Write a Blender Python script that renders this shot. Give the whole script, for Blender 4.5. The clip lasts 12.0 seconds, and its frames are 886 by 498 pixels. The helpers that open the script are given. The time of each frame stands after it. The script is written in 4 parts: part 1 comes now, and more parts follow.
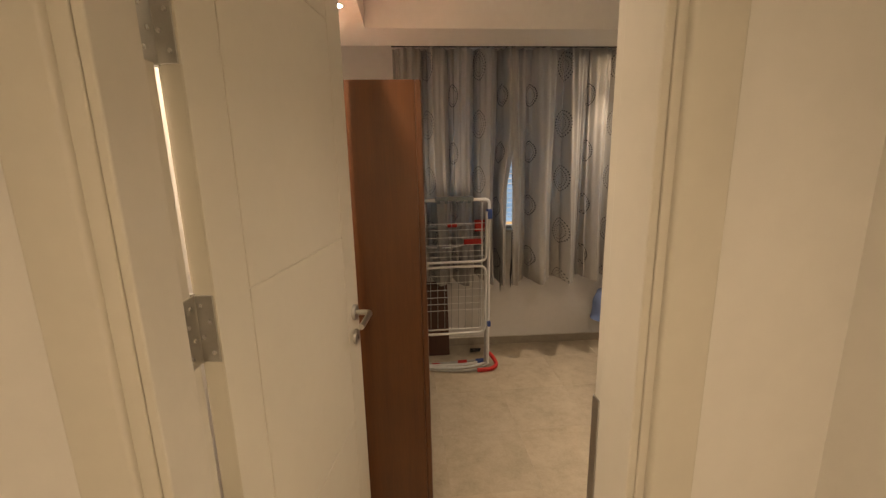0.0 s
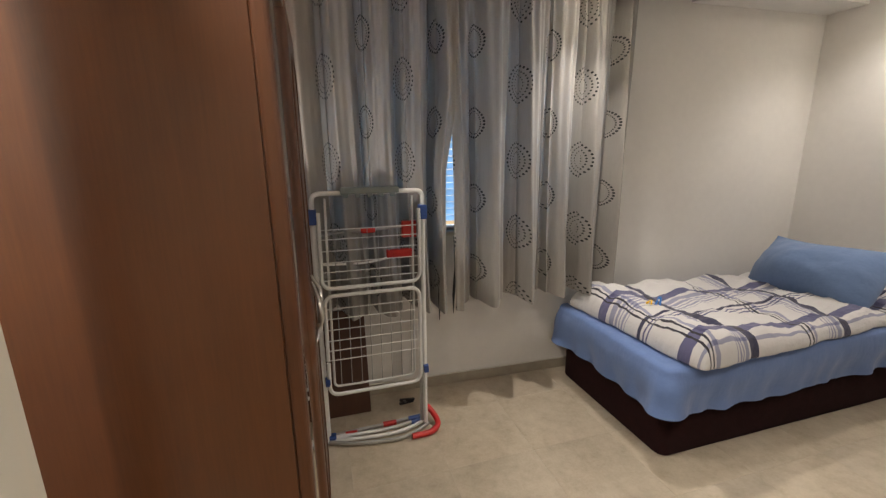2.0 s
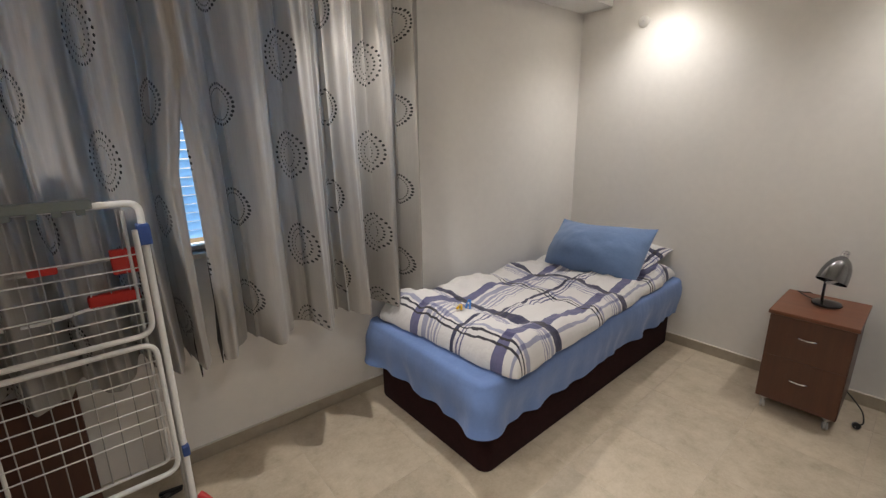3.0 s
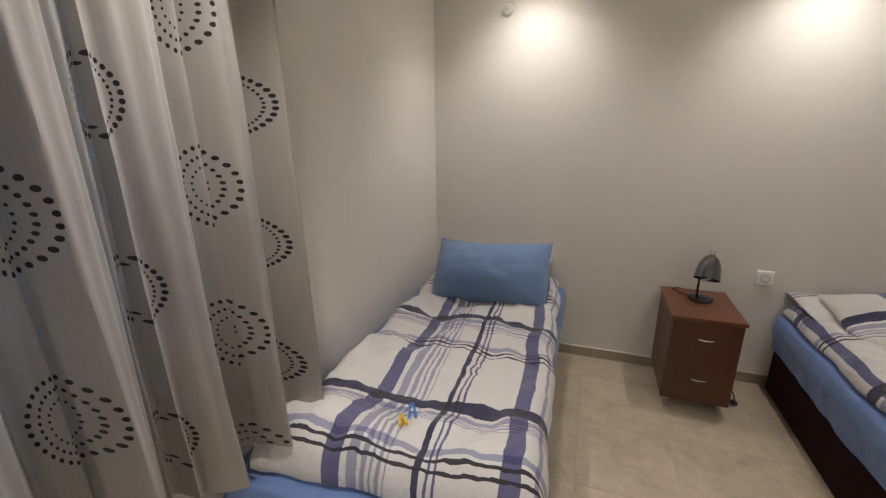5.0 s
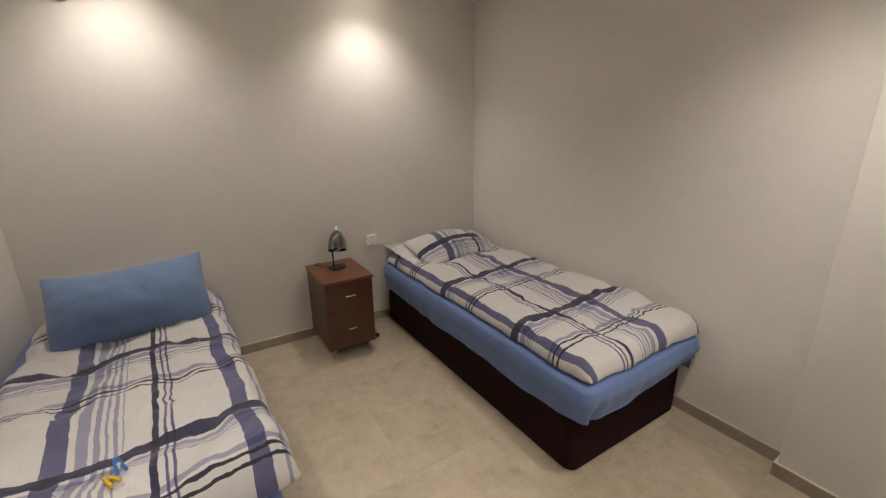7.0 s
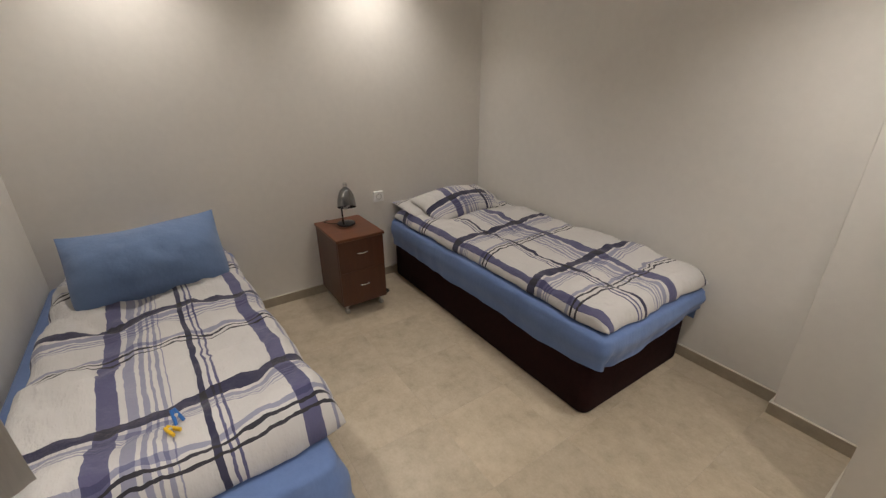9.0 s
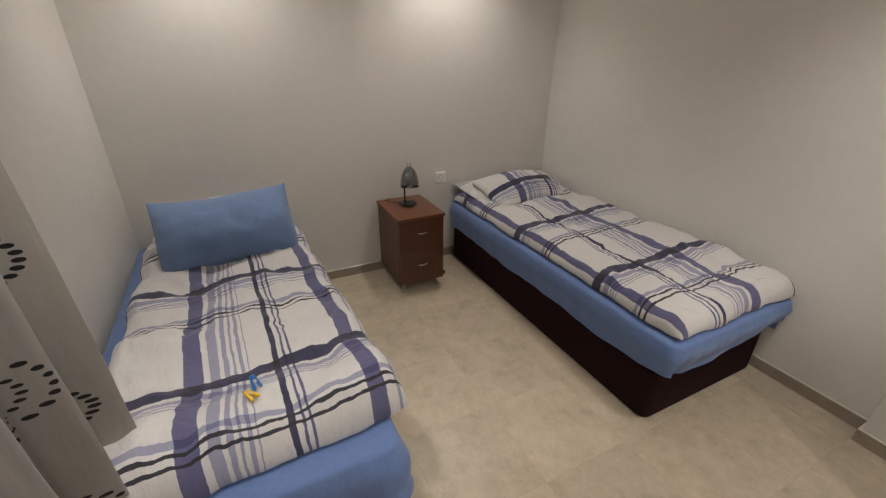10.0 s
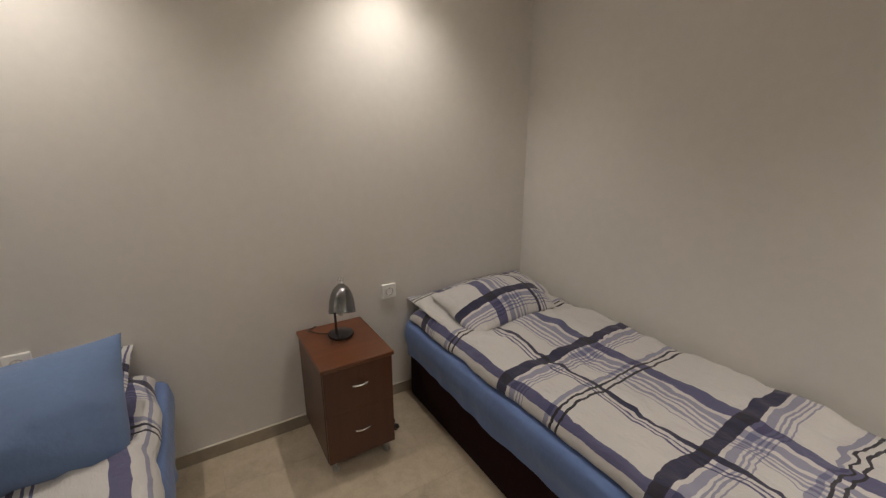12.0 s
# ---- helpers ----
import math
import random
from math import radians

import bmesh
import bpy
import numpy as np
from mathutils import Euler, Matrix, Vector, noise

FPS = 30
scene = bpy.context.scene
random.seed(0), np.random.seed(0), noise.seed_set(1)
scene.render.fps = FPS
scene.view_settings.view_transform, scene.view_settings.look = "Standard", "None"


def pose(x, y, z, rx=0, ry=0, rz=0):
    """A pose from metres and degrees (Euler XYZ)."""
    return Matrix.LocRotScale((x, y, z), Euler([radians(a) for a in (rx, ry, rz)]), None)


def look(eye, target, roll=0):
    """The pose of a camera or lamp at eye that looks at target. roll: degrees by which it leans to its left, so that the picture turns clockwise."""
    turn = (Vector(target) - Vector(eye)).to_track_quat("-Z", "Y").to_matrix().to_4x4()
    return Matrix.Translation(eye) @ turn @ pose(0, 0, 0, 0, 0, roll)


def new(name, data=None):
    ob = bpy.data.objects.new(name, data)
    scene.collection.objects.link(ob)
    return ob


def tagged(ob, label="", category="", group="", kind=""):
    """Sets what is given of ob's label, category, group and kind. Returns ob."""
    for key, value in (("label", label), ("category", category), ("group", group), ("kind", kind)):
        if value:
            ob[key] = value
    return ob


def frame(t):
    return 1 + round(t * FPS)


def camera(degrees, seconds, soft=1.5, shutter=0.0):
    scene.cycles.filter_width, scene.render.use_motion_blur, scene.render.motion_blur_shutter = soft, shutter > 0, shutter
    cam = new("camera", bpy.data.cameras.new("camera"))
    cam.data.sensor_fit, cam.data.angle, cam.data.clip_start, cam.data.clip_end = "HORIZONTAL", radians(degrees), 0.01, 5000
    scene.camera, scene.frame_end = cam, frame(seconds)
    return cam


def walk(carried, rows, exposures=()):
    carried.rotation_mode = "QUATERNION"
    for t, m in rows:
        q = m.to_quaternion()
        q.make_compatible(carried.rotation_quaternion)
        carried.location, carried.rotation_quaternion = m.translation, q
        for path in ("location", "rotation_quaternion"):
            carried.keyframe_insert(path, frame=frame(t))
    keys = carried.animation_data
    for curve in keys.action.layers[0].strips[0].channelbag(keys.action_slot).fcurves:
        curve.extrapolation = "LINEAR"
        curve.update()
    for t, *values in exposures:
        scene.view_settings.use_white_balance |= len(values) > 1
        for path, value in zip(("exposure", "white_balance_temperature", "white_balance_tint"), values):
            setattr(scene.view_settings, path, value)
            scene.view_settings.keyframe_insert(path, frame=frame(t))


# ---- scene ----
cam = camera(93.6, 12.0, soft=1.35)
METRES, EYE, TILT, LEAN, TURN = 4.5, 1.55, 0.0, 0.0, -5.5
PATH = [
    (0, (0.206, 0.396, 1.558), (0.376, 2.344, 1.138), -1.2),
    (0.3, (0.197, 0.553, 1.519), (0.296, 2.504, 1.09), -1.1),
    (0.6, (0.251, 0.758, 1.502), (0.318, 2.709, 1.066), -0.9),
    (1, (0.268, 0.952, 1.472), (0.322, 2.901, 1.029), -0.7),
    (1.5, (0.243, 1.169, 1.494), (0.449, 3.11, 1.06), -0.6),
    (2.1, (0.354, 1.384, 1.446), (0.987, 3.227, 0.997), -0.8),
    (2.3, (0.458, 1.446, 1.448), (1.24, 3.232, 1.0), -1.0),
    (2.5, (0.559, 1.499, 1.467), (1.482, 3.209, 0.994), -1.0),
    (2.9, (0.654, 1.616, 1.459), (1.847, 3.142, 0.957), -1.1),
    (3, (0.688, 1.648, 1.46), (1.934, 3.126, 0.946), -1.1),
    (3.4, (0.776, 1.82, 1.488), (2.237, 3.075, 0.949), -1.1),
    (3.5, (0.815, 1.865, 1.49), (2.309, 3.078, 0.946), -1.2),
    (5.3, (1.011, 2.622, 1.55), (2.861, 3.111, 0.969), -0.7),
    (5.5, (1.028, 2.641, 1.542), (2.905, 3.011, 0.956), -1.0),
    (6, (0.997, 2.714, 1.53), (2.912, 2.68, 0.952), -0.9),
    (6.5, (0.838, 2.833, 1.55), (2.664, 2.258, 0.971), -0.9),
    (7, (0.748, 2.757, 1.569), (2.368, 1.742, 0.982), -0.6),
    (7.1, (0.737, 2.737, 1.568), (2.338, 1.697, 0.973), -0.9),
    (7.2, (0.734, 2.726, 1.567), (2.322, 1.664, 0.975), -0.4),
    (8.8, (0.808, 2.887, 1.576), (2.3, 1.781, 0.833), -0.6),
    (9, (0.82, 2.897, 1.58), (2.348, 1.874, 0.793), -0.4),
    (9.5, (0.856, 2.906, 1.587), (2.443, 2.021, 0.751), 0.3),
    (10, (0.897, 2.953, 1.597), (2.502, 2.144, 0.72), 0.6),
    (10.5, (1.018, 2.908, 1.584), (2.66, 2.142, 0.736), 0.3),
    (11, (1.277, 2.738, 1.561), (2.991, 1.945, 0.9), 0.1),
    (11.5, (1.485, 2.622, 1.559), (3.225, 1.838, 0.961), -0.3),
    (12, (1.664, 2.458, 1.563), (3.304, 1.452, 1.014), 0.0),
]
EXPOSURES = [(0, 0.85, 8500, 17), (0.6, 0.85, 8600, 17), (1.0, 0.98, 7900, 14), (1.6, 1.08, 6900, 12), (2.2, 1.18, 6150, 10), (3.0, 1.1, 6000, 10), (3.5, 0.92, 6150, 10), (5.5, 0.84, 6250, 10), (7, 0.78, 6500, 11), (10, 0.77, 6220, 10), (12, 0.62, 6450, 11)]
walk(cam, [(t, look(eye, target, roll)) for t, eye, target, roll in PATH], EXPOSURES)

# ---- light ----
world = bpy.data.worlds.new("sky")
scene.world = world
world.use_nodes = True
wn = world.node_tree.nodes
sky = wn.new("ShaderNodeTexSky")
sky.sky_type, sky.sun_disc = "NISHITA", False
sky.sun_elevation, sky.sun_rotation = radians(36), radians(14)
world.node_tree.links.new(sky.outputs[0], wn["Background"].inputs[0])
wn["Background"].inputs[1].default_value = 0.12

sun = new("sun", bpy.data.lights.new("sun", "SUN"))
sun.data.energy, sun.data.angle, sun.data.color = 4.0, radians(0.5), (1.0, 0.96, 0.9)
sun.matrix_basis = look((0, 0, 0), (-0.25, -1.0, -0.75))
WARM = (1.0, 0.92, 0.83)
HALL_WARM = (1.0, 0.87, 0.68)
SPOTS = [  # recessed ceiling spots: x, y, z, watts, beam
    (3.41, 2.92, 2.46, 17.5, 118), (3.41, 1.56, 2.46, 18.5, 118), (1.66, 3.17, 2.29, 28, 86), (-0.09, 2.62, 2.29, 46, 140),
    (-0.115, 1.48, 2.29, 27, 140), (1.12, 1.27, 2.46, 34, 124),
]
STRIP_Z, TRAY_Z = 2.29, 2.46
# unseen hall spot behind the camera, added to light the door and its frame
ADDED_HALL_SPOTS = [(0.25, -0.25, 30)]


# ---- materials ----
def srgb(r, g, b):
    return tuple((c / 255 / 12.92 if c / 255 <= 0.04045 else ((c / 255 + 0.055) / 1.055) ** 2.4) for c in (r, g, b))


class Nodes:
    """A short way to write node materials."""

    def __init__(self, name):
        self.m = bpy.data.materials.new(name)
        self.m.use_nodes = True
        self.t = self.m.node_tree
        self.b = self.t.nodes["Principled BSDF"]
        self.out = self.t.nodes["Material Output"]

    def put(self, sock, v):
        if isinstance(v, bpy.types.NodeSocket):
            self.t.links.new(v, sock)
        else:
            sock.default_value = v

    def coords(self, kind="Object"):
        return self.t.nodes.new("ShaderNodeTexCoord").outputs[kind]

    def mapped(self, vec, scale=(1, 1, 1), loc=(0, 0, 0), rot=(0, 0, 0)):
        n = self.t.nodes.new("ShaderNodeMapping")
        self.put(n.inputs[0], vec)
        n.inputs["Scale"].default_value, n.inputs["Location"].default_value, n.inputs["Rotation"].default_value = scale, loc, rot
        return n.outputs[0]

    def noise(self, vec, scale, detail=4, rough=0.55, out="Fac"):
        n = self.t.nodes.new("ShaderNodeTexNoise")
        self.put(n.inputs["Vector"], vec)
        n.inputs["Scale"].default_value, n.inputs["Detail"].default_value, n.inputs["Roughness"].default_value = scale, detail, rough
        return n.outputs[out]

    def math(self, op, a, b=0.0, c=0.0):
        n = self.t.nodes.new("ShaderNodeMath")
        n.operation = op
        for s, v in zip(n.inputs, (a, b, c)):
            self.put(s, v)
        return n.outputs[0]

    def ramp(self, fac, stops, mode="LINEAR"):
        n = self.t.nodes.new("ShaderNodeValToRGB")
        n.color_ramp.interpolation = mode
        e = n.color_ramp.elements
        while len(e) < len(stops):
            e.new(0.5)
        for el, (p, c) in zip(e, stops):
            el.position, el.color = p, (*c, 1) if len(c) == 3 else c
        self.put(n.inputs[0], fac)
        return n.outputs[0]

    def mix(self, fac, a, b, mode="MIX"):
        n = self.t.nodes.new("ShaderNodeMix")
        n.data_type, n.blend_type = "RGBA", mode
        self.put(n.inputs[0], fac)
        for s, v in ((n.inputs[6], a), (n.inputs[7], b)):
            self.put(s, (*v, 1) if isinstance(v, tuple) and len(v) == 3 else v)
        return n.outputs[2]

    def split(self, vec):
        n = self.t.nodes.new("ShaderNodeSeparateXYZ")
        self.put(n.inputs[0], vec)
        return n.outputs

    def bump(self, height, strength, dist=0.002):
        n = self.t.nodes.new("ShaderNodeBump")
        n.inputs["Strength"].default_value, n.inputs["Distance"].default_value = strength, dist
        self.put(n.inputs["Height"], height)
        if self.b.inputs["Normal"].is_linked:
            self.t.links.new(self.b.inputs["Normal"].links[0].from_socket, n.inputs["Normal"])
        self.put(self.b.inputs["Normal"], n.outputs[0])

    def set(self, color=None, rough=None, metal=None, **more):
        if color is not None:
            self.put(self.b.inputs["Base Color"], (*color, 1) if isinstance(color, tuple) else color)
        if rough is not None:
            self.put(self.b.inputs["Roughness"], rough)
        if metal is not None:
            self.put(self.b.inputs["Metallic"], metal)
        for k, v in more.items():
            self.put(self.b.inputs[k.replace("_", " ")], v)
        return self


def plain(name, color, rough=0.5, metal=0.0, var=0.12, scale=12.0, bump=0.0, bscale=200.0):
    """A surface with cloudy variation at two scales, uneven gloss and a fine relief."""
    n = Nodes(name)
    co = n.coords()
    f = n.mix(0.35, n.noise(co, scale), n.noise(co, scale * 9, 3))
    dark, light = tuple(c * (1 - var) for c in color), tuple(min(1, c * (1 + var)) for c in color)
    n.set(n.ramp(f, [(0.3, dark), (0.7, light)]), n.math("MULTIPLY_ADD", n.noise(co, scale * 3), 0.18, rough - 0.09), metal)
    if bump:
        n.bump(n.noise(co, bscale, 3), bump)
    return n.m


def wall_paint(name, color):
    n = Nodes(name)
    co = n.coords()
    f = n.mix(0.4, n.noise(co, 1.3, 5), n.noise(co, 22, 4))
    dark, light = tuple(c * 0.95 for c in color), tuple(c * 1.03 for c in color)
    n.set(n.ramp(f, [(0.3, dark), (0.7, light)]), 0.75)
    n.bump(n.noise(co, 130, 3), 0.12, 0.002)
    n.bump(n.noise(co, 9, 2), 0.12, 0.006)
    return n.m


def wood(name, dark, light, axis, rough=0.35, coat=0.25):
    n = Nodes(name)
    co = n.coords()
    sc = [26, 26, 26]
    sc[axis] = 1.4
    wave = n.noise(n.mapped(co, tuple(sc)), 1.0, 6, 0.6)
    fine = n.noise(n.mapped(co, tuple(9 * s for s in sc)), 1.0, 3, 0.6)
    cloud = n.noise(co, 2.5, 3)
    f = n.mix(0.4, n.mix(0.35, wave, fine), cloud)
    n.set(n.ramp(f, [(0.32, dark), (0.68, light)]), n.math("MULTIPLY_ADD", fine, 0.14, rough - 0.07), Coat_Weight=coat, Coat_Roughness=0.2)
    n.bump(fine, 0.08, 0.001)
    return n.m


def tile_stone():
    n = Nodes("beige_tile")
    rnd = n.t.nodes.new("ShaderNodeObjectInfo").outputs["Random"]
    shift = n.t.nodes.new("ShaderNodeCombineXYZ")
    n.put(shift.inputs[0], n.math("MULTIPLY", rnd, 37.0))
    n.put(shift.inputs[1], n.math("MULTIPLY", rnd, 91.0))
    add = n.t.nodes.new("ShaderNodeVectorMath")
    n.put(add.inputs[0], n.coords())
    n.put(add.inputs[1], shift.outputs[0])
    co = add.outputs[0]
    big = n.noise(co, 5, 6, 0.62)
    mid = n.noise(co, 17, 6, 0.7)
    fine = n.noise(co, 90, 4, 0.6)
    f = n.mix(0.14, n.mix(0.45, big, mid), fine)
    col = n.ramp(f, [(0.36, (0.375, 0.31, 0.225)), (0.46, (0.46, 0.39, 0.292)), (0.55, (0.52, 0.445, 0.34)), (0.68, (0.59, 0.515, 0.405))])
    tint = n.ramp(rnd, [(0, (0.95, 0.95, 0.95)), (1, (1.03, 1.02, 1.0))])
    n.set(n.mix(1.0, col, tint, "MULTIPLY"), n.math("MULTIPLY_ADD", mid, 0.25, 0.25), Specular_IOR_Level=0.4)
    n.bump(fine, 0.06, 0.001)
    return n.m


CREAM, LAV, NAVY, PALE, INK, ONE = (0.63, 0.613, 0.597), (0.14, 0.143, 0.32), (0.019, 0.021, 0.092), (0.45, 0.47, 0.65), (0.012, 0.011, 0.03), (1, 1, 1)


def bands(rows):
    """Constant colour stops from rows of (start, end, tint) over one repeat."""
    stops = []
    for a, b, c in rows:
        stops += [(a, c), (b, ONE)]
    return stops


def plaid():
    n = Nodes("plaid_cotton")
    uv = n.coords("UV")
    wob = n.noise(uv, 7, 3, out="Color")
    add = n.t.nodes.new("ShaderNodeVectorMath")
    add.operation = "MULTIPLY_ADD"
    n.put(add.inputs[0], wob)
    add.inputs[1].default_value, add.inputs[2].default_value = (0.024, 0.024, 0), (-0.012, -0.012, 0)
    tot = n.t.nodes.new("ShaderNodeVectorMath")
    n.put(tot.inputs[0], uv)
    n.put(tot.inputs[1], add.outputs[0])
    fine = n.t.nodes.new("ShaderNodeVectorMath")
    fine.operation = "MULTIPLY_ADD"
    n.put(fine.inputs[0], n.noise(uv, 30, 2, out="Color"))
    fine.inputs[1].default_value, fine.inputs[2].default_value = (0.011, 0.007, 0), (-0.0055, -0.0035, 0)
    crinkled = n.t.nodes.new("ShaderNodeVectorMath")
    n.put(crinkled.inputs[0], tot.outputs[0])
    n.put(crinkled.inputs[1], fine.outputs[0])
    x, y, _ = n.split(crinkled.outputs[0])
    ft = n.math("FRACT", n.math("MULTIPLY_ADD", x, -1 / 0.67, 2.24 / 0.67 + 4))
    fs = n.math("FRACT", n.math("MULTIPLY_ADD", y, -1 / 1.04, 3.238 / 1.04 + 4))
    cross = n.ramp(ft, bands([(0, 0.075, NAVY), (0.10, 0.142, PALE), (0.158, 0.168, PALE), (0.183, 0.193, PALE), (0.208, 0.216, PALE),
                              (0.385, 0.417, PALE), (0.430, 0.446, INK), (0.473, 0.489, INK)]), "CONSTANT")
    along = n.ramp(fs, bands([(0, 0.052, LAV), (0.072, 0.104, PALE), (0.116, 0.130, PALE), (0.142, 0.152, PALE), (0.164, 0.173, PALE), (0.184, 0.191, PALE),
                              (0.266, 0.288, NAVY), (0.301, 0.310, LAV), (0.321, 0.329, LAV), (0.500, 0.552, LAV), (0.60, 0.62, PALE), (0.722, 0.740, NAVY)]), "CONSTANT")
    cloth = n.mix(1.0, n.mix(1.0, CREAM, cross, "MULTIPLY"), along, "MULTIPLY")
    weave = n.noise(uv, 420, 2)
    cloth = n.mix(0.12, cloth, n.mix(n.noise(uv, 5, 3), cloth, (0.5, 0.48, 0.5)))
    n.set(cloth, 0.9, Sheen_Weight=0.15)
    n.bump(weave, 0.10, 0.001)
    n.bump(n.noise(uv, 24, 4, 0.6), 0.55, 0.014)
    n.bump(n.noise(n.mapped(uv, (9, 26, 1)), 1.0, 3), 0.4, 0.016)
    return n.m


def blue_cotton(name, color):
    n = Nodes(name)
    co = n.coords()
    f = n.mix(0.3, n.noise(co, 6, 4), n.noise(co, 60, 3))
    n.set(n.ramp(f, [(0.3, tuple(c * 0.9 for c in color)), (0.7, tuple(c * 1.08 for c in color))]), 0.85, Sheen_Weight=0.2)
    n.bump(n.noise(co, 450, 2), 0.08, 0.001)
    n.bump(n.noise(n.mapped(co, (8, 8, 3)), 1.6, 4), 0.45, 0.013)
    n.bump(n.noise(n.mapped(co, (3, 3, 9)), 2.2, 3), 0.25, 0.012)
    return n.m


def curtain_cloth():
    """Grey satin with dotted rings woven in staggered columns; UV in metres of cloth: u from the first column, v the height."""
    n = Nodes("ring_curtain")
    u, v, _ = n.split(n.coords("UV"))
    pitch, rise = 0.294, 0.394

    def dots(du, dv, radius, count, size):
        r = n.math("SQRT", n.math("ADD", n.math("MULTIPLY", du, du), n.math("MULTIPLY", dv, dv)))
        a = n.math("FRACT", n.math("MULTIPLY_ADD", n.math("ARCTAN2", dv, du), count / (2 * math.pi), 20.0))
        s = n.math("MULTIPLY", n.math("SUBTRACT", a, 0.5), 2 * math.pi * radius / count)
        d = n.math("SUBTRACT", r, radius)
        q = n.math("ADD", n.math("MULTIPLY", s, s), n.math("MULTIPLY", d, d))
        return n.math("LESS_THAN", q, size * size)

    def column(phase_u, phase_v, rings):
        """Every second column, its rings one above the other."""
        du = n.math("MULTIPLY", n.math("SUBTRACT", n.math("FRACT", n.math("MULTIPLY_ADD", u, 1 / (2 * pitch), phase_u)), 0.5), 2 * pitch)
        dv = n.math("MULTIPLY", n.math("SUBTRACT", n.math("FRACT", n.math("MULTIPLY_ADD", v, 1 / rise, phase_v)), 0.5), rise)
        f = None
        for radius, count, size in rings:
            g = dots(du, dv, radius, count, size)
            f = g if f is None else n.math("MAXIMUM", f, g)
        return f

    # large rings at u = 0, 2, ... columns and heights 1.403 + k * rise; small ones between
    big = column(10.5, 10.5 - 1.403 / rise, [(0.096, 28, 0.0056), (0.073, 28, 0.0042), (0.050, 20, 0.0033)])
    small = column(11.0, 11.0 - 1.403 / rise, [(0.074, 28, 0.0056), (0.057, 30, 0.0034)])
    f = n.math("MAXIMUM", big, small)
    co = n.coords()
    base = n.ramp(n.mix(0.5, n.noise(co, 4, 3), n.noise(n.mapped(co, (60, 60, 4)), 3, 3)), [(0.3, (0.375, 0.348, 0.312)), (0.7, (0.445, 0.414, 0.372))])
    col = n.mix(f, base, (0.008, 0.007, 0.008))
    n.set(col, 0.42, Sheen_Weight=0.2)
    n.bump(n.noise(co, 500, 2), 0.06, 0.001)
    n.bump(n.noise(n.mapped(co, (14, 14, 3)), 2, 4), 0.25, 0.01)
    tr = n.t.nodes.new("ShaderNodeBsdfTranslucent")
    n.put(tr.inputs[0], n.mix(1.0, col, (0.9, 0.95, 1.0), "MULTIPLY"))
    mx = n.t.nodes.new("ShaderNodeMixShader")
    mx.inputs[0].default_value = 0.30
    n.t.links.new(n.b.outputs[0], mx.inputs[1])
    n.t.links.new(tr.outputs[0], mx.inputs[2])
    n.t.links.new(mx.outputs[0], n.out.inputs[0])
    return n.m


def glow(name, color, strength):
    n = Nodes(name)
    n.set((0.9, 0.9, 0.9), 0.4, Emission_Color=(*color, 1), Emission_Strength=strength)
    return n.m


M_WALL = wall_paint("white_wall_paint", (0.79, 0.762, 0.72))
M_CEIL = wall_paint("ceiling_paint", (0.84, 0.82, 0.78))
M_TILE = tile_stone()
M_GROUT = plain("grout", (0.46, 0.40, 0.31), 0.9, var=0.15, scale=30)
M_SKIRT = plain("stone_skirting", (0.36, 0.31, 0.24), 0.35, var=0.14, scale=18)
M_SKIRT_TOP = plain("skirting_top_edge", (0.62, 0.58, 0.50), 0.5, var=0.08)
M_DOOR = plain("cream_door_lacquer", (0.66, 0.62, 0.53), 0.38, var=0.03, scale=3, bump=0.03)
M_FRAME = plain("cream_frame_lacquer", (0.67, 0.63, 0.55), 0.36, var=0.04, scale=4, bump=0.03)
M_STEEL = plain("brushed_steel", (0.55, 0.54, 0.52), 0.32, 1.0, var=0.08, scale=40)
M_CHROME = plain("chrome", (0.75, 0.75, 0.75), 0.12, 1.0, var=0.04)
M_WARDROBE = wood("mahogany_panel", (0.058, 0.017, 0.005), (0.13, 0.044, 0.012), 2)
M_CHEST = wood("cherry_veneer", (0.058, 0.017, 0.0065), (0.11, 0.034, 0.0125), 2, 0.4, 0.2)
M_CHEST_TOP = wood("cherry_veneer_top", (0.105, 0.033, 0.0125), (0.185, 0.064, 0.024), 1, 0.35, 0.2)
M_BOARD = wood("dark_board", (0.05, 0.017, 0.009), (0.10, 0.036, 0.018), 2, 0.5, 0.05)
M_PLAID = plaid()
M_BLUE = blue_cotton("blue_sheet", (0.13, 0.205, 0.42))
M_PILLOW = blue_cotton("blue_pillowcase", (0.15, 0.232, 0.42))
M_BASE = plain("dark_brown_upholstery", (0.018, 0.0046, 0.005), 0.95, var=0.25, scale=20, bump=0.15, bscale=350)
M_BASE.node_tree.nodes["Principled BSDF"].inputs["Specular IOR Level"].default_value = 0.2
M_MATTRESS = plain("white_mattress_ticking", (0.62, 0.60, 0.60), 0.85, var=0.06, bump=0.1)
M_CURTAIN = curtain_cloth()
M_RAIL = plain("dark_rail", (0.03, 0.028, 0.026), 0.5, var=0.1)
M_WHITE = plain("white_enamel", (0.78, 0.78, 0.76), 0.3, var=0.05, scale=25)
M_PLASTIC = plain("white_plastic", (0.74, 0.73, 0.69), 0.35, var=0.03)
M_WELL = plain("grey_plastic_well", (0.58, 0.575, 0.56), 0.45, var=0.05)
M_GREY = plain("grey_plastic", (0.20, 0.235, 0.235), 0.45, var=0.1)
M_TUBE = plain("grey_tube", (0.42, 0.41, 0.39), 0.35, 0.3, var=0.1)
M_RED = plain("red_plastic", (0.55, 0.025, 0.02), 0.4, var=0.1)
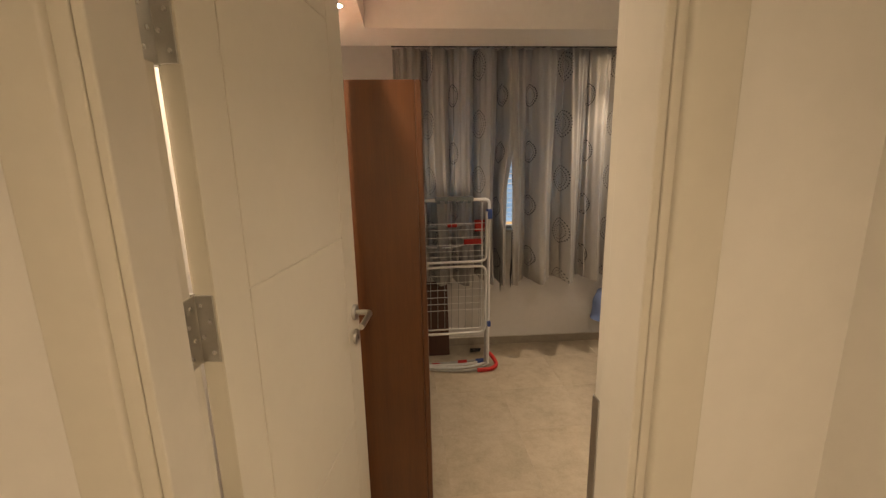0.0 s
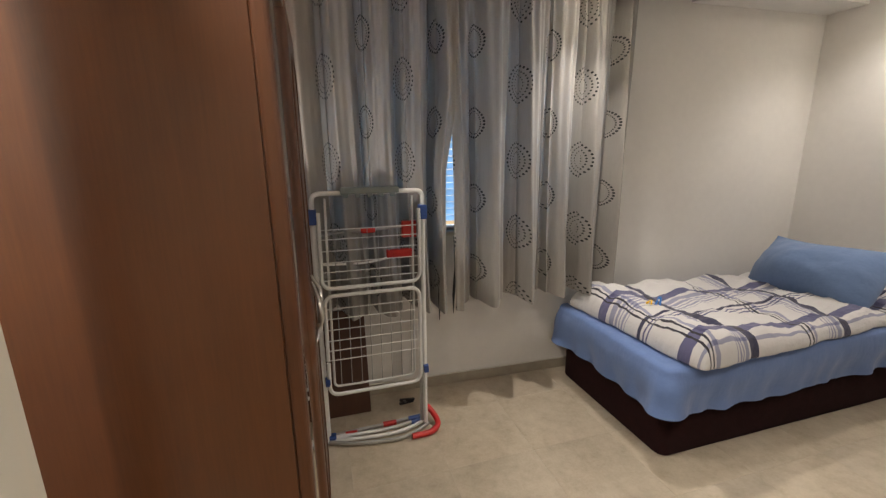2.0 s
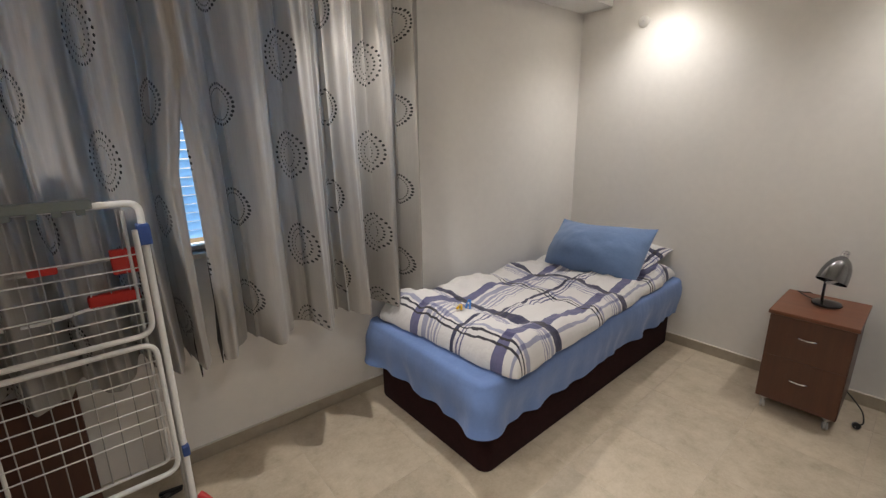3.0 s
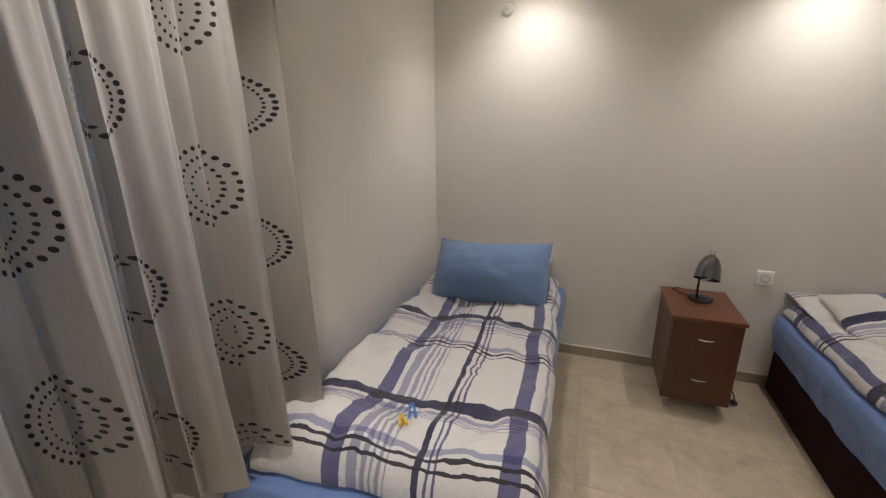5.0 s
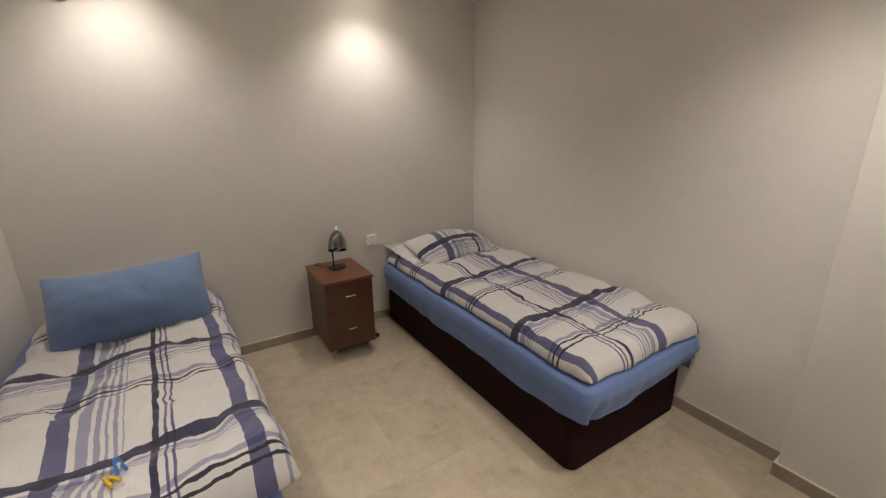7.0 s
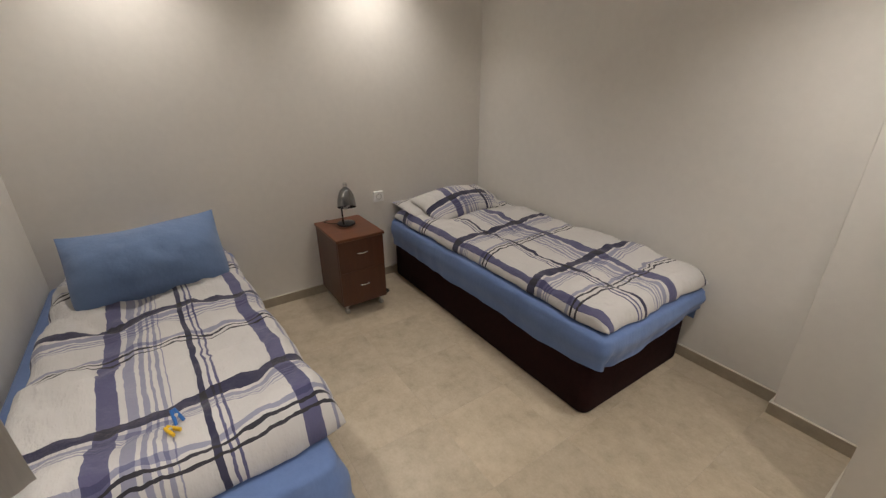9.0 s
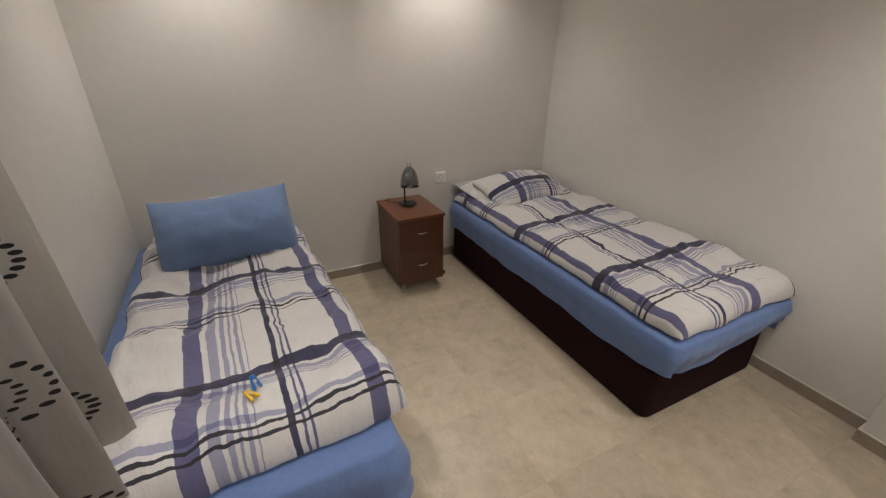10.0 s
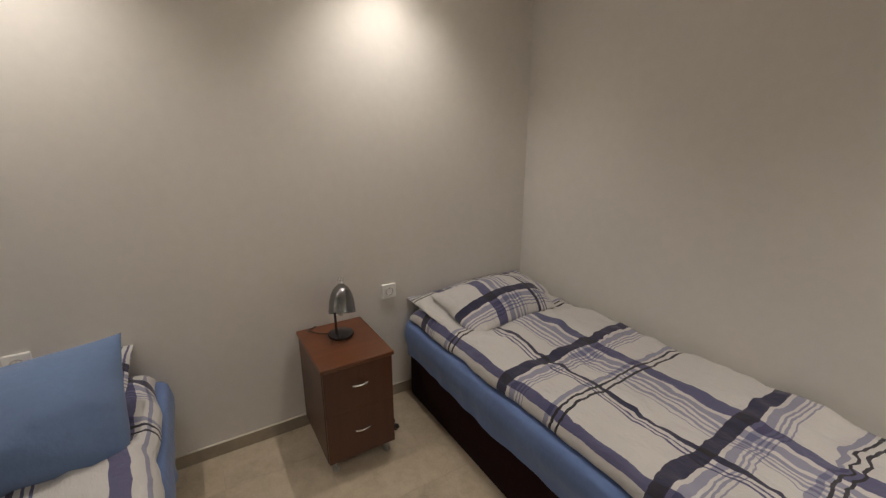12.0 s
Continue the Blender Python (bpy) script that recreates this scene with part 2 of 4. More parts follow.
M_BLUEP = plain("blue_plastic", (0.03, 0.075, 0.27), 0.4, var=0.1)
M_PEGY = plain("yellow_plastic", (0.80, 0.50, 0.01), 0.4, var=0.06)
M_PEGB = plain("bright_blue_plastic", (0.03, 0.16, 0.50), 0.4, var=0.06)
M_BLACK = plain("black_plastic", (0.012, 0.012, 0.013), 0.35, var=0.2)
M_LAMP = plain("gunmetal_lacquer", (0.085, 0.085, 0.09), 0.22, 0.85, var=0.1)
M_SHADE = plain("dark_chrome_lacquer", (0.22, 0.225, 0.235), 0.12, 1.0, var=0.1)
M_SOCKET = plain("bright_white_plastic", (0.93, 0.93, 0.92), 0.3, var=0.02)
M_BULB = plain("white_bulb_glass", (0.75, 0.74, 0.70), 0.25, var=0.02)
def slat_plastic():
    n = Nodes("shutter_slat")
    n.set((0.74, 0.78, 0.82), 0.5)
    tr = n.t.nodes.new("ShaderNodeBsdfTranslucent")
    tr.inputs[0].default_value = (0.42, 0.62, 0.82, 1)
    mx = n.t.nodes.new("ShaderNodeMixShader")
    mx.inputs[0].default_value = 0.6
    n.t.links.new(n.b.outputs[0], mx.inputs[1])
    n.t.links.new(tr.outputs[0], mx.inputs[2])
    n.t.links.new(mx.outputs[0], n.out.inputs[0])
    return n.m


M_SLAT = slat_plastic()
M_GLOW = glow("spot_led", (1.0, 0.88, 0.70), 110.0)
M_MIRROR = Nodes("mirror_silver").set((0.86, 0.88, 0.86), 0.02, 1.0).m
M_GLASS = Nodes("window_glass").set((1, 1, 1), 0.0, Transmission_Weight=1.0, IOR=1.05).m


# ---- mesh helpers ----
def mesh_of(bm, name, material, smooth=False):
    bmesh.ops.recalc_face_normals(bm, faces=bm.faces)
    me = bpy.data.meshes.new(name)
    if smooth:
        for f in bm.faces:
            f.smooth = True
    bm.to_mesh(me)
    bm.free()
    me.materials.append(material)
    if smooth:
        me.set_sharp_from_angle(angle=radians(45))
    return me


def part(name, bm, material, parent=None, label="", smooth=False, at=None):
    """ONE mesh object, under a thing or a part."""
    ob = new(name, mesh_of(bm, name, material, smooth))
    if parent is not None:
        ob.parent = parent
        ob.matrix_parent_inverse = parent.matrix_basis.inverted() if parent.parent is None else (parent.parent.matrix_basis @ parent.matrix_parent_inverse @ parent.matrix_basis).inverted()
    if at is not None:
        ob.matrix_basis = at
    if label:
        tagged(ob, label)
    return ob


def root(name, label, category, place=(0, 0, 0), group="", kind=""):
    ob = new(name)
    ob.empty_display_size = 0.1
    ob.matrix_basis = Matrix.Translation(place)
    return tagged(ob, label, category, group, kind)


def box(x0, x1, y0, y1, z0, z1, bevel=0.0, seg=2, bm=None, m=None):
    bm = bm or bmesh.new()
    r = bmesh.ops.create_cube(bm, size=1.0)
    bmesh.ops.transform(bm, matrix=Matrix.Translation(((x0 + x1) / 2, (y0 + y1) / 2, (z0 + z1) / 2)) @ Matrix.Diagonal((x1 - x0, y1 - y0, z1 - z0, 1)), verts=r["verts"])
    vs = r["verts"]
    if bevel:
        es = list({e for v in vs for e in v.link_edges})
        bv = bmesh.ops.bevel(bm, geom=es, offset=bevel, segments=seg, affect="EDGES", profile=0.5)
        vs = list({*bv["verts"], *[v for v in vs if v.is_valid]})
    if m is not None:
        bmesh.ops.transform(bm, matrix=m, verts=vs)
    return bm


def moved(bm, m):
    bmesh.ops.transform(bm, matrix=m, verts=bm.verts)
    return bm


def rounded(points, radius, n=5):
    """The path with its inner corners rounded."""
    ps = [Vector(p) for p in points]
    out = [ps[0]]
    for a, b, c in zip(ps, ps[1:], ps[2:]):
        r = min(radius, (a - b).length * 0.48, (c - b).length * 0.48)
        p, q = b + (a - b).normalized() * r, b + (c - b).normalized() * r
        for k in range(n + 1):
            t = k / n
            out.append(p * (1 - t) ** 2 + b * 2 * t * (1 - t) + q * t * t)
    return out + [ps[-1]]


def tube(points, r, seg=8, bm=None, closed=False, flat=1.0):
    bm = bm or bmesh.new()
    ps = [Vector(p) for p in points]
    n = len(ps)
    rings, up = [], None
    for i, p in enumerate(ps):
        d = (ps[(i + 1) % n] - ps[i - 1]) if closed else (ps[min(i + 1, n - 1)] - ps[max(i - 1, 0)])
        d.normalize()
        if up is None:
            up = d.orthogonal().normalized()
        up = (up - d * up.dot(d)).normalized()
        side = d.cross(up)
        rad = r[i] if isinstance(r, (list, tuple)) else r
        rings.append([bm.verts.new(p + rad * (math.cos(2 * math.pi * k / seg) * up + flat * math.sin(2 * math.pi * k / seg) * side)) for k in range(seg)])
    for i in range(n if closed else n - 1):
        a, b = rings[i], rings[(i + 1) % n]
        for k in range(seg):
            bm.faces.new((a[k], a[(k + 1) % seg], b[(k + 1) % seg], b[k]))
    if not closed:
        bm.faces.new(rings[0]), bm.faces.new(rings[-1])
    return bm


def lathe(profile, seg=24, bm=None, m=None):
    """Turns (radius, height) rows round z."""
    bm = bm or bmesh.new()
    rings = []
    for r, z in profile:
        rings.append([bm.verts.new((max(r, 1e-4) * math.cos(2 * math.pi * k / seg), max(r, 1e-4) * math.sin(2 * math.pi * k / seg), z)) for k in range(seg)])
    for a, b in zip(rings, rings[1:]):
        for k in range(seg):
            bm.faces.new((a[k], a[(k + 1) % seg], b[(k + 1) % seg], b[k]))
    bm.faces.new(rings[0]), bm.faces.new(rings[-1])
    if m is not None:
        bmesh.ops.transform(bm, matrix=m, verts=[v for q in rings for v in q])
    return bm


def spread(n, edge=0.12):
    """Places from 0 to 1, closer together near both ends."""
    k = n // 4
    ends = [edge * (1 - math.cos(math.pi / 2 * i / k)) for i in range(k)]
    mid = [edge + (1 - 2 * edge) * i / (n - 2 * k) for i in range(n - 2 * k + 1)]
    return ends + mid + [1 - e for e in reversed(ends)]


def grid_mesh(fn, us, vs, bm, uvfn=None):
    lay = bm.loops.layers.uv.verify() if uvfn else None
    vv = [[bm.verts.new(fn(u, v)) for v in vs] for u in us]
    for i in range(len(us) - 1):
        for j in range(len(vs) - 1):
            f = bm.faces.new((vv[i][j], vv[i + 1][j], vv[i + 1][j + 1], vv[i][j + 1]))
            if lay:
                for lp, (a, b) in zip(f.loops, ((i, j), (i + 1, j), (i + 1, j + 1), (i, j + 1))):
                    lp[lay].uv = uvfn(us[a], vs[b])
    return vv


def wobble(x, y, z, scale, amount):
    return amount * noise.fractal(Vector((x, y, z)) * scale, 0.6, 2.0, 3)


# ---- structure ----
EAST, NORTH, SOUTH, WEST = 3.72, 3.575, 0.572, -0.46   # NORTH: where the window wall meets the east wall
DOORWALL, HALLFACE, PILLAR = 1.075, 0.945, 0.668
BACK = 3.80   # outer limit of floor and ceiling behind the window wall, which is not quite square to the room
SKEW = pose(EAST, NORTH, 0, 0, 0, -2.15) @ Matrix.Translation((-EAST, -NORTH, 0))
TOP = 2.62


def structure(name, bm, material, label):
    return tagged(part(name, bm, material), label, name.split("_")[0], kind="structure")


# north wall with the window opening
WX0, WX1, WZ0, WZ1 = 0.36, 1.92, 1.00, 2.16
b = box(WEST - 0.2, WX0, NORTH, NORTH + 0.22, 0, TOP)
box(WX1, EAST + 0.2, NORTH, NORTH + 0.27, 0, TOP, bm=b)
box(WX0, WX1, NORTH, NORTH + 0.22, 0, WZ0, bm=b)
box(WX0, WX1, NORTH, NORTH + 0.22, WZ1, TOP, bm=b)
structure("wall_north", b, M_WALL, "white painted window wall with faint roller marks").matrix_basis = SKEW
structure("wall_east", box(EAST, EAST + 0.2, SOUTH - 0.2, NORTH, 0, TOP), M_WALL, "white painted wall washed by two ceiling spots")
structure("wall_west", box(WEST - 0.2, WEST, -1.0, BACK, 0, TOP), M_WALL, "plain white painted wall behind the wardrobe")
b = box(1.235, EAST, SOUTH - 0.2, SOUTH, 0, TOP)
box(0.90, 1.235, SOUTH - 0.2, PILLAR, 0, TOP, bm=b, bevel=0.004)
structure("wall_south", b, M_WALL, "white painted wall with a shallow pillar")
DX0, DX1, DZ = -0.185, 0.574, 2.10
b = box(WEST, DX0, HALLFACE, DOORWALL, 0, TOP)
box(DX1, 0.90, HALLFACE, DOORWALL, 0, TOP, bm=b)
box(DX0, DX1, HALLFACE, DOORWALL, DZ, TOP, bm=b)
box(0.885, 0.90, -1.0, HALLFACE, 0, TOP, bm=b)
structure("wall_door", b, M_WALL, "white painted partition with the bedroom doorway")
structure("wall_hall", box(WEST, 0.885, -1.2, -1.0, 0, TOP), M_WALL, "plain white hallway wall")

# ceiling: dropped strips round a shallow tray, with a curtain pocket at the window
TX0, TY1, PY = 0.015, 2.97, 3.345
EX = 2.60   # past this the dropped strip narrows to a ledge along the window wall
b = box(WEST, EX, TY1, PY, STRIP_Z, TOP)
box(WEST, TX0, DOORWALL, TY1, STRIP_Z, TOP, bm=b)
box(TX0, EX, DOORWALL, TY1, TRAY_Z, TOP, bm=b)
box(EX, EAST, DOORWALL, PY, TRAY_Z, TOP, bm=b)
box(0.90, EAST, SOUTH, DOORWALL, TRAY_Z, TOP, bm=b)
box(WEST, EX, PY, BACK, STRIP_Z + 0.15, TOP, bm=b)
box(EX, EAST, PY, BACK, STRIP_Z + 0.04, TOP, bm=b)
box(WEST, 0.885, -1.0, HALLFACE, 2.45, TOP, bm=b)
structure("ceiling", b, M_CEIL, "white plasterboard ceiling with a dropped border and recessed spots")

# floor bed under the tiles
FLOOR = structure("floor", box(WEST, EAST, -1.0, BACK, -0.12, -0.0009), M_GROUT, "beige marbled ceramic tile floor with thin joints")


def skirting(x0, y0, x1, y1, nx, ny):
    """A strip of stone skirting along a wall, proud of it along (nx, ny)."""
    t, hgt = 0.012, 0.07
    xs, ys = sorted((x0, x1)), sorted((y0, y1))
    lo = (xs[0] + min(0, nx * t), ys[0] + min(0, ny * t))
    hi = (xs[1] + max(0, nx * t), ys[1] + max(0, ny * t))
    ob = structure("baseboard", box(lo[0], hi[0], lo[1], hi[1], 0, hgt - 0.004, 0.001, 1), M_SKIRT, "beige stone skirting with a pale top edge")
    part("top_edge", box(lo[0], hi[0], lo[1], hi[1], hgt - 0.004, hgt, 0.001, 1), M_SKIRT_TOP, ob, "pale grouted top edge")
    return ob


skirting(WEST, NORTH, EAST - 0.012, NORTH, 0, -1).matrix_basis = SKEW
skirting(EAST, SOUTH + 0.012, EAST, NORTH, -1, 0)
skirting(1.247, SOUTH, EAST, SOUTH, 0, 1)
skirting(1.235, SOUTH, 1.235, PILLAR, 1, 0)
skirting(0.912, PILLAR, 1.247, PILLAR, 0, 1)
skirting(0.90, PILLAR, 0.90, DOORWALL, 1, 0)
skirting(DX1 + 0.085, DOORWALL, 0.912, DOORWALL, 0, 1)
skirting(WEST + 0.012, DOORWALL, DX0 - 0.085, DOORWALL, 0, 1)
skirting(WEST, DOORWALL, WEST, BACK - 0.1, 1, 0)

# ---- window with a closed roller shutter ----
win = tagged(root("window_1", "white window behind a lowered roller shutter", "window", ((WX0 + WX1) / 2, NORTH + 0.1, WZ0), kind="structure"))
b = box(WX0, WX0 + 0.05, NORTH + 0.06, NORTH + 0.11, WZ0, WZ1, 0.004)
box(WX1 - 0.05, WX1, NORTH + 0.06, NORTH + 0.11, WZ0, WZ1, 0.004, bm=b)
box(WX0 + 0.05, WX1 - 0.05, NORTH + 0.06, NORTH + 0.11, WZ0, WZ0 + 0.018, 0.004, bm=b)
box(WX0 + 0.05, WX1 - 0.05, NORTH + 0.06, NORTH + 0.11, WZ1 - 0.05, WZ1, 0.004, bm=b)
box(1.16, 1.22, NORTH + 0.06, NORTH + 0.11, WZ0 + 0.05, WZ1 - 0.05, 0.004, bm=b)
part("window_frame", b, M_PLASTIC, win)
for xa, xb in ((WX0 + 0.05, 1.16), (1.22, WX1 - 0.05)):
    g = part("pane", box(xa, xb, NORTH + 0.08, NORTH + 0.086, WZ0 + 0.018, WZ1 - 0.05), M_GLASS, win, "clear glass pane")
    g.visible_shadow = False
part("window_sill", box(WX0 - 0.03, WX1 + 0.03, NORTH - 0.03, NORTH + 0.06, WZ0 - 0.025, WZ0, 0.004), M_SKIRT_TOP, win, "pale stone sill")
shut = part("shutter", box(WX0, WX1, NORTH + 0.15, NORTH + 0.19, WZ1 - 0.04, WZ1), M_PLASTIC, win, "roller shutter box")
slat = None
k, zz = 0, WZ0 + 0.032
while zz < WZ1 - 0.05:
    if slat is None:
        bm = bmesh.new()
        prof = [(-0.004, 0), (-0.008, 0.010), (-0.009, 0.02), (-0.008, 0.030), (-0.004, 0.038), (0.0, 0.038), (-0.003, 0.02), (0.0, 0.0)]
        ra = [bm.verts.new((WX0 + 0.01, y, z)) for y, z in prof]
        rb = [bm.verts.new((WX1 - 0.01, y, z)) for y, z in prof]
        for i in range(len(prof)):
            bm.faces.new((ra[i], ra[(i + 1) % 8], rb[(i + 1) % 8], rb[i]))
        bm.faces.new(ra), bm.faces.new(rb)
        slat = part("slat", bm, M_SLAT, shut)
        slat_mesh = slat.data
    else:
        slat = new("slat", slat_mesh)
        slat.parent = shut
    slat.matrix_basis = Matrix.Translation((0, NORTH + 0.17, zz))
    zz += 0.0402
    k += 1

win.matrix_basis = SKEW @ win.matrix_basis

# ---- doorway: frame, leaf, hinges, handle ----
frm = tagged(root("door_frame", "cream lacquered door frame with stepped casing", "door frame", (DX0, DOORWALL, 0), kind="structure"))
IX0, IX1, IZ = DX0 + 0.031, DX1 - 0.022, DZ - 0.022
for name, x0, x1 in (("jamb", DX0, IX0), ("jamb", IX1, DX1)):
    b = box(x0, x1, HALLFACE - 0.012, DOORWALL + 0.012, 0, IZ, 0.002)
    part(name, b, M_FRAME, frm)
part("head", box(DX0, DX1, HALLFACE - 0.012, DOORWALL + 0.012, IZ, DZ, 0.002), M_FRAME, frm)
for x0, x1 in ((IX0, IX0 + 0.014), (IX1 - 0.014, IX1)):
    part("stop", box(x0, x1, HALLFACE - 0.010, DOORWALL - 0.036, 0, IZ, 0.003), M_FRAME, frm)
for ya, yb in ((HALLFACE - 0.022, HALLFACE), (DOORWALL, DOORWALL + 0.016)):
    for x0, x1 in ((DX0 - 0.07, DX0 + 0.008), (DX1 - 0.008, DX1 + 0.07)):
        part("casing", box(x0, x1, ya, yb, 0, DZ + 0.07, 0.008, 4), M_FRAME, frm, "", True)
    part("casing", box(DX0 + 0.008, DX1 - 0.008, ya, yb, DZ - 0.008, DZ + 0.07, 0.005, 3), M_FRAME, frm)
part("strike_plate", box(IX1 - 0.0165, IX1 - 0.0135, DOORWALL - 0.036, DOORWALL - 0.012, 0.90, 1.13, 0.001, 1), M_STEEL, frm, "worn steel strike plate")

HX, HY, LEAF_W, LEAF_T, LEAF_A = -0.158, 1.095, 0.742, 0.04, 11.0
LM = pose(HX, HY, 0, 0, 0, 90 - LEAF_A)   # local x along the leaf from the hinge, local -y faces the doorway side
leaf = root("door_1", "open cream lacquered door with routed grooves", "door", (HX, HY, 0), kind="structure")
FY = -0.002
g = 0.003
part("leaf_core", box(0.003, LEAF_W, FY - LEAF_T + 0.003, FY - 0.003, 0.008, DZ - 0.03, 0.001, 1, m=LM), M_DOOR, leaf)
vx = (0.003, 0.105, LEAF_W - 0.115, LEAF_W)
hz = (0.008, 0.68, 1.325, 1.95, DZ - 0.03)
for ya, yb in ((FY - 0.004, FY), (FY - LEAF_T, FY - LEAF_T + 0.004)):
    for i in range(3):
        zs = hz if i == 1 else (hz[0], hz[-1])
        for z0, z1 in zip(zs, zs[1:]):
            part("door_panel", box(vx[i] + (g / 2 if i else 0), vx[i + 1] - (g / 2 if i < 2 else 0), ya, yb, z0 + (g / 2 if z0 > 0.1 else 0), z1 - (g / 2 if z1 < 2 else 0), 0.0012, 1, m=LM), M_DOOR, leaf)
for zc in (0.32, 1.285, 1.765):
    h = part("hinge", tube([(HX, HY, zc - 0.062), (HX, HY, zc + 0.062)], 0.0075, 10), M_STEEL, leaf, "steel butt hinge", True)
    b = box(-0.0002, 0.0028, FY - LEAF_T + 0.004, FY - 0.002, zc - 0.06, zc + 0.06, 0.0008, 1, m=LM)
    box(IX0, IX0 + 0.0024, HY - 0.048, HY - 0.004, zc - 0.06, zc + 0.06, 0.0008, 1, bm=b)
    part("hinge_leaf", b, M_STEEL, h)
    for k, dz in enumerate((-0.042, -0.014, 0.014, 0.042)):
        cap = [(0.0, 0), (0.0044, 0.0002), (0.0040, 0.0014), (0.0, 0.0018)]
        dy = 0.007 if k % 2 else -0.007
        part("screw", lathe(cap, 10, m=LM @ pose(-0.0002, FY - LEAF_T / 2 + dy, zc + dz, 0, -90, 0)), M_CHROME, h)
        part("screw", lathe(cap, 10, m=pose(IX0 + 0.0024, HY - 0.026 + dy, zc + dz, 0, 90, 0)), M_CHROME, h)


def lever(side):
    """A steel lever with its rose and key rose; side -1 is the doorway face, 1 the room face."""
    y = FY if side > 0 else FY - LEAF_T
    q = LM @ pose(LEAF_W - 0.052, y, 1.055, -90 * side, 0, 0)
    h = part("door_handle", lathe([(0.0, 0), (0.027, 0), (0.027, 0.007), (0.024, 0.010), (0.010, 0.010)], 24, m=q), M_STEEL, leaf, "brushed steel lever handle", True)
    s = side
    path = rounded([(LEAF_W - 0.052, y, 1.055), (LEAF_W - 0.052, y + s * 0.058, 1.055), (LEAF_W - 0.172, y + s * 0.062, 1.052)], 0.016)
    part("lever", tube([LM @ p for p in path], 0.0095, 12), M_STEEL, h, "", True)
    q2 = LM @ pose(LEAF_W - 0.052, y, 0.965, -90 * side, 0, 0)
    kr = part("key_rose", lathe([(0.0, 0), (0.026, 0), (0.026, 0.006), (0.023, 0.009), (0.0, 0.009)], 24, m=q2), M_STEEL, leaf, "round steel key rose", True)
    part("keyhole", box(-0.003, 0.003, -0.009, 0.009, 0.0085, 0.010, m=q2), M_BLACK, kr)


lever(1), lever(-1)

# ---- ceiling spots ----
def spot(x, y, watts, z, group, color=WARM, beam=140):
    ob = root("ceiling_spot", "lit white recessed spot in the plasterboard ceiling", "ceiling light", (x, y, z), group)
    part("bezel", lathe([(0.030, -0.001), (0.030, -0.004), (0.042, -0.003), (0.043, 0.0), (0.036, 0.001)], 28, m=Matrix.Translation((x, y, z))), M_PLASTIC, ob, "", True)
    part("lens", lathe([(0.0, -0.0015), (0.029, -0.0015), (0.029, -0.0005), (0.0, -0.0005)], 24, m=Matrix.Translation((x, y, z))), M_GLOW, ob, "glowing warm lens")
    la = bpy.data.lights.new("spot_beam", "SPOT")
    la.energy, la.color, la.shadow_soft_size, la.spot_size, la.spot_blend = watts, color, 0.02, radians(beam), 1.0
    lo = new("spot_beam", la)
    lo.matrix_basis = Matrix.Translation((x, y, z - 0.012))


for x, y, z, w, wide in SPOTS:
    spot(x, y, w, z, "ceiling spots", WARM, wide)
# the hall fitting is an added light source, never in view
for x, y, w in ADDED_HALL_SPOTS:
    spot(x, y, w, 2.45, "hall spots", HALL_WARM)

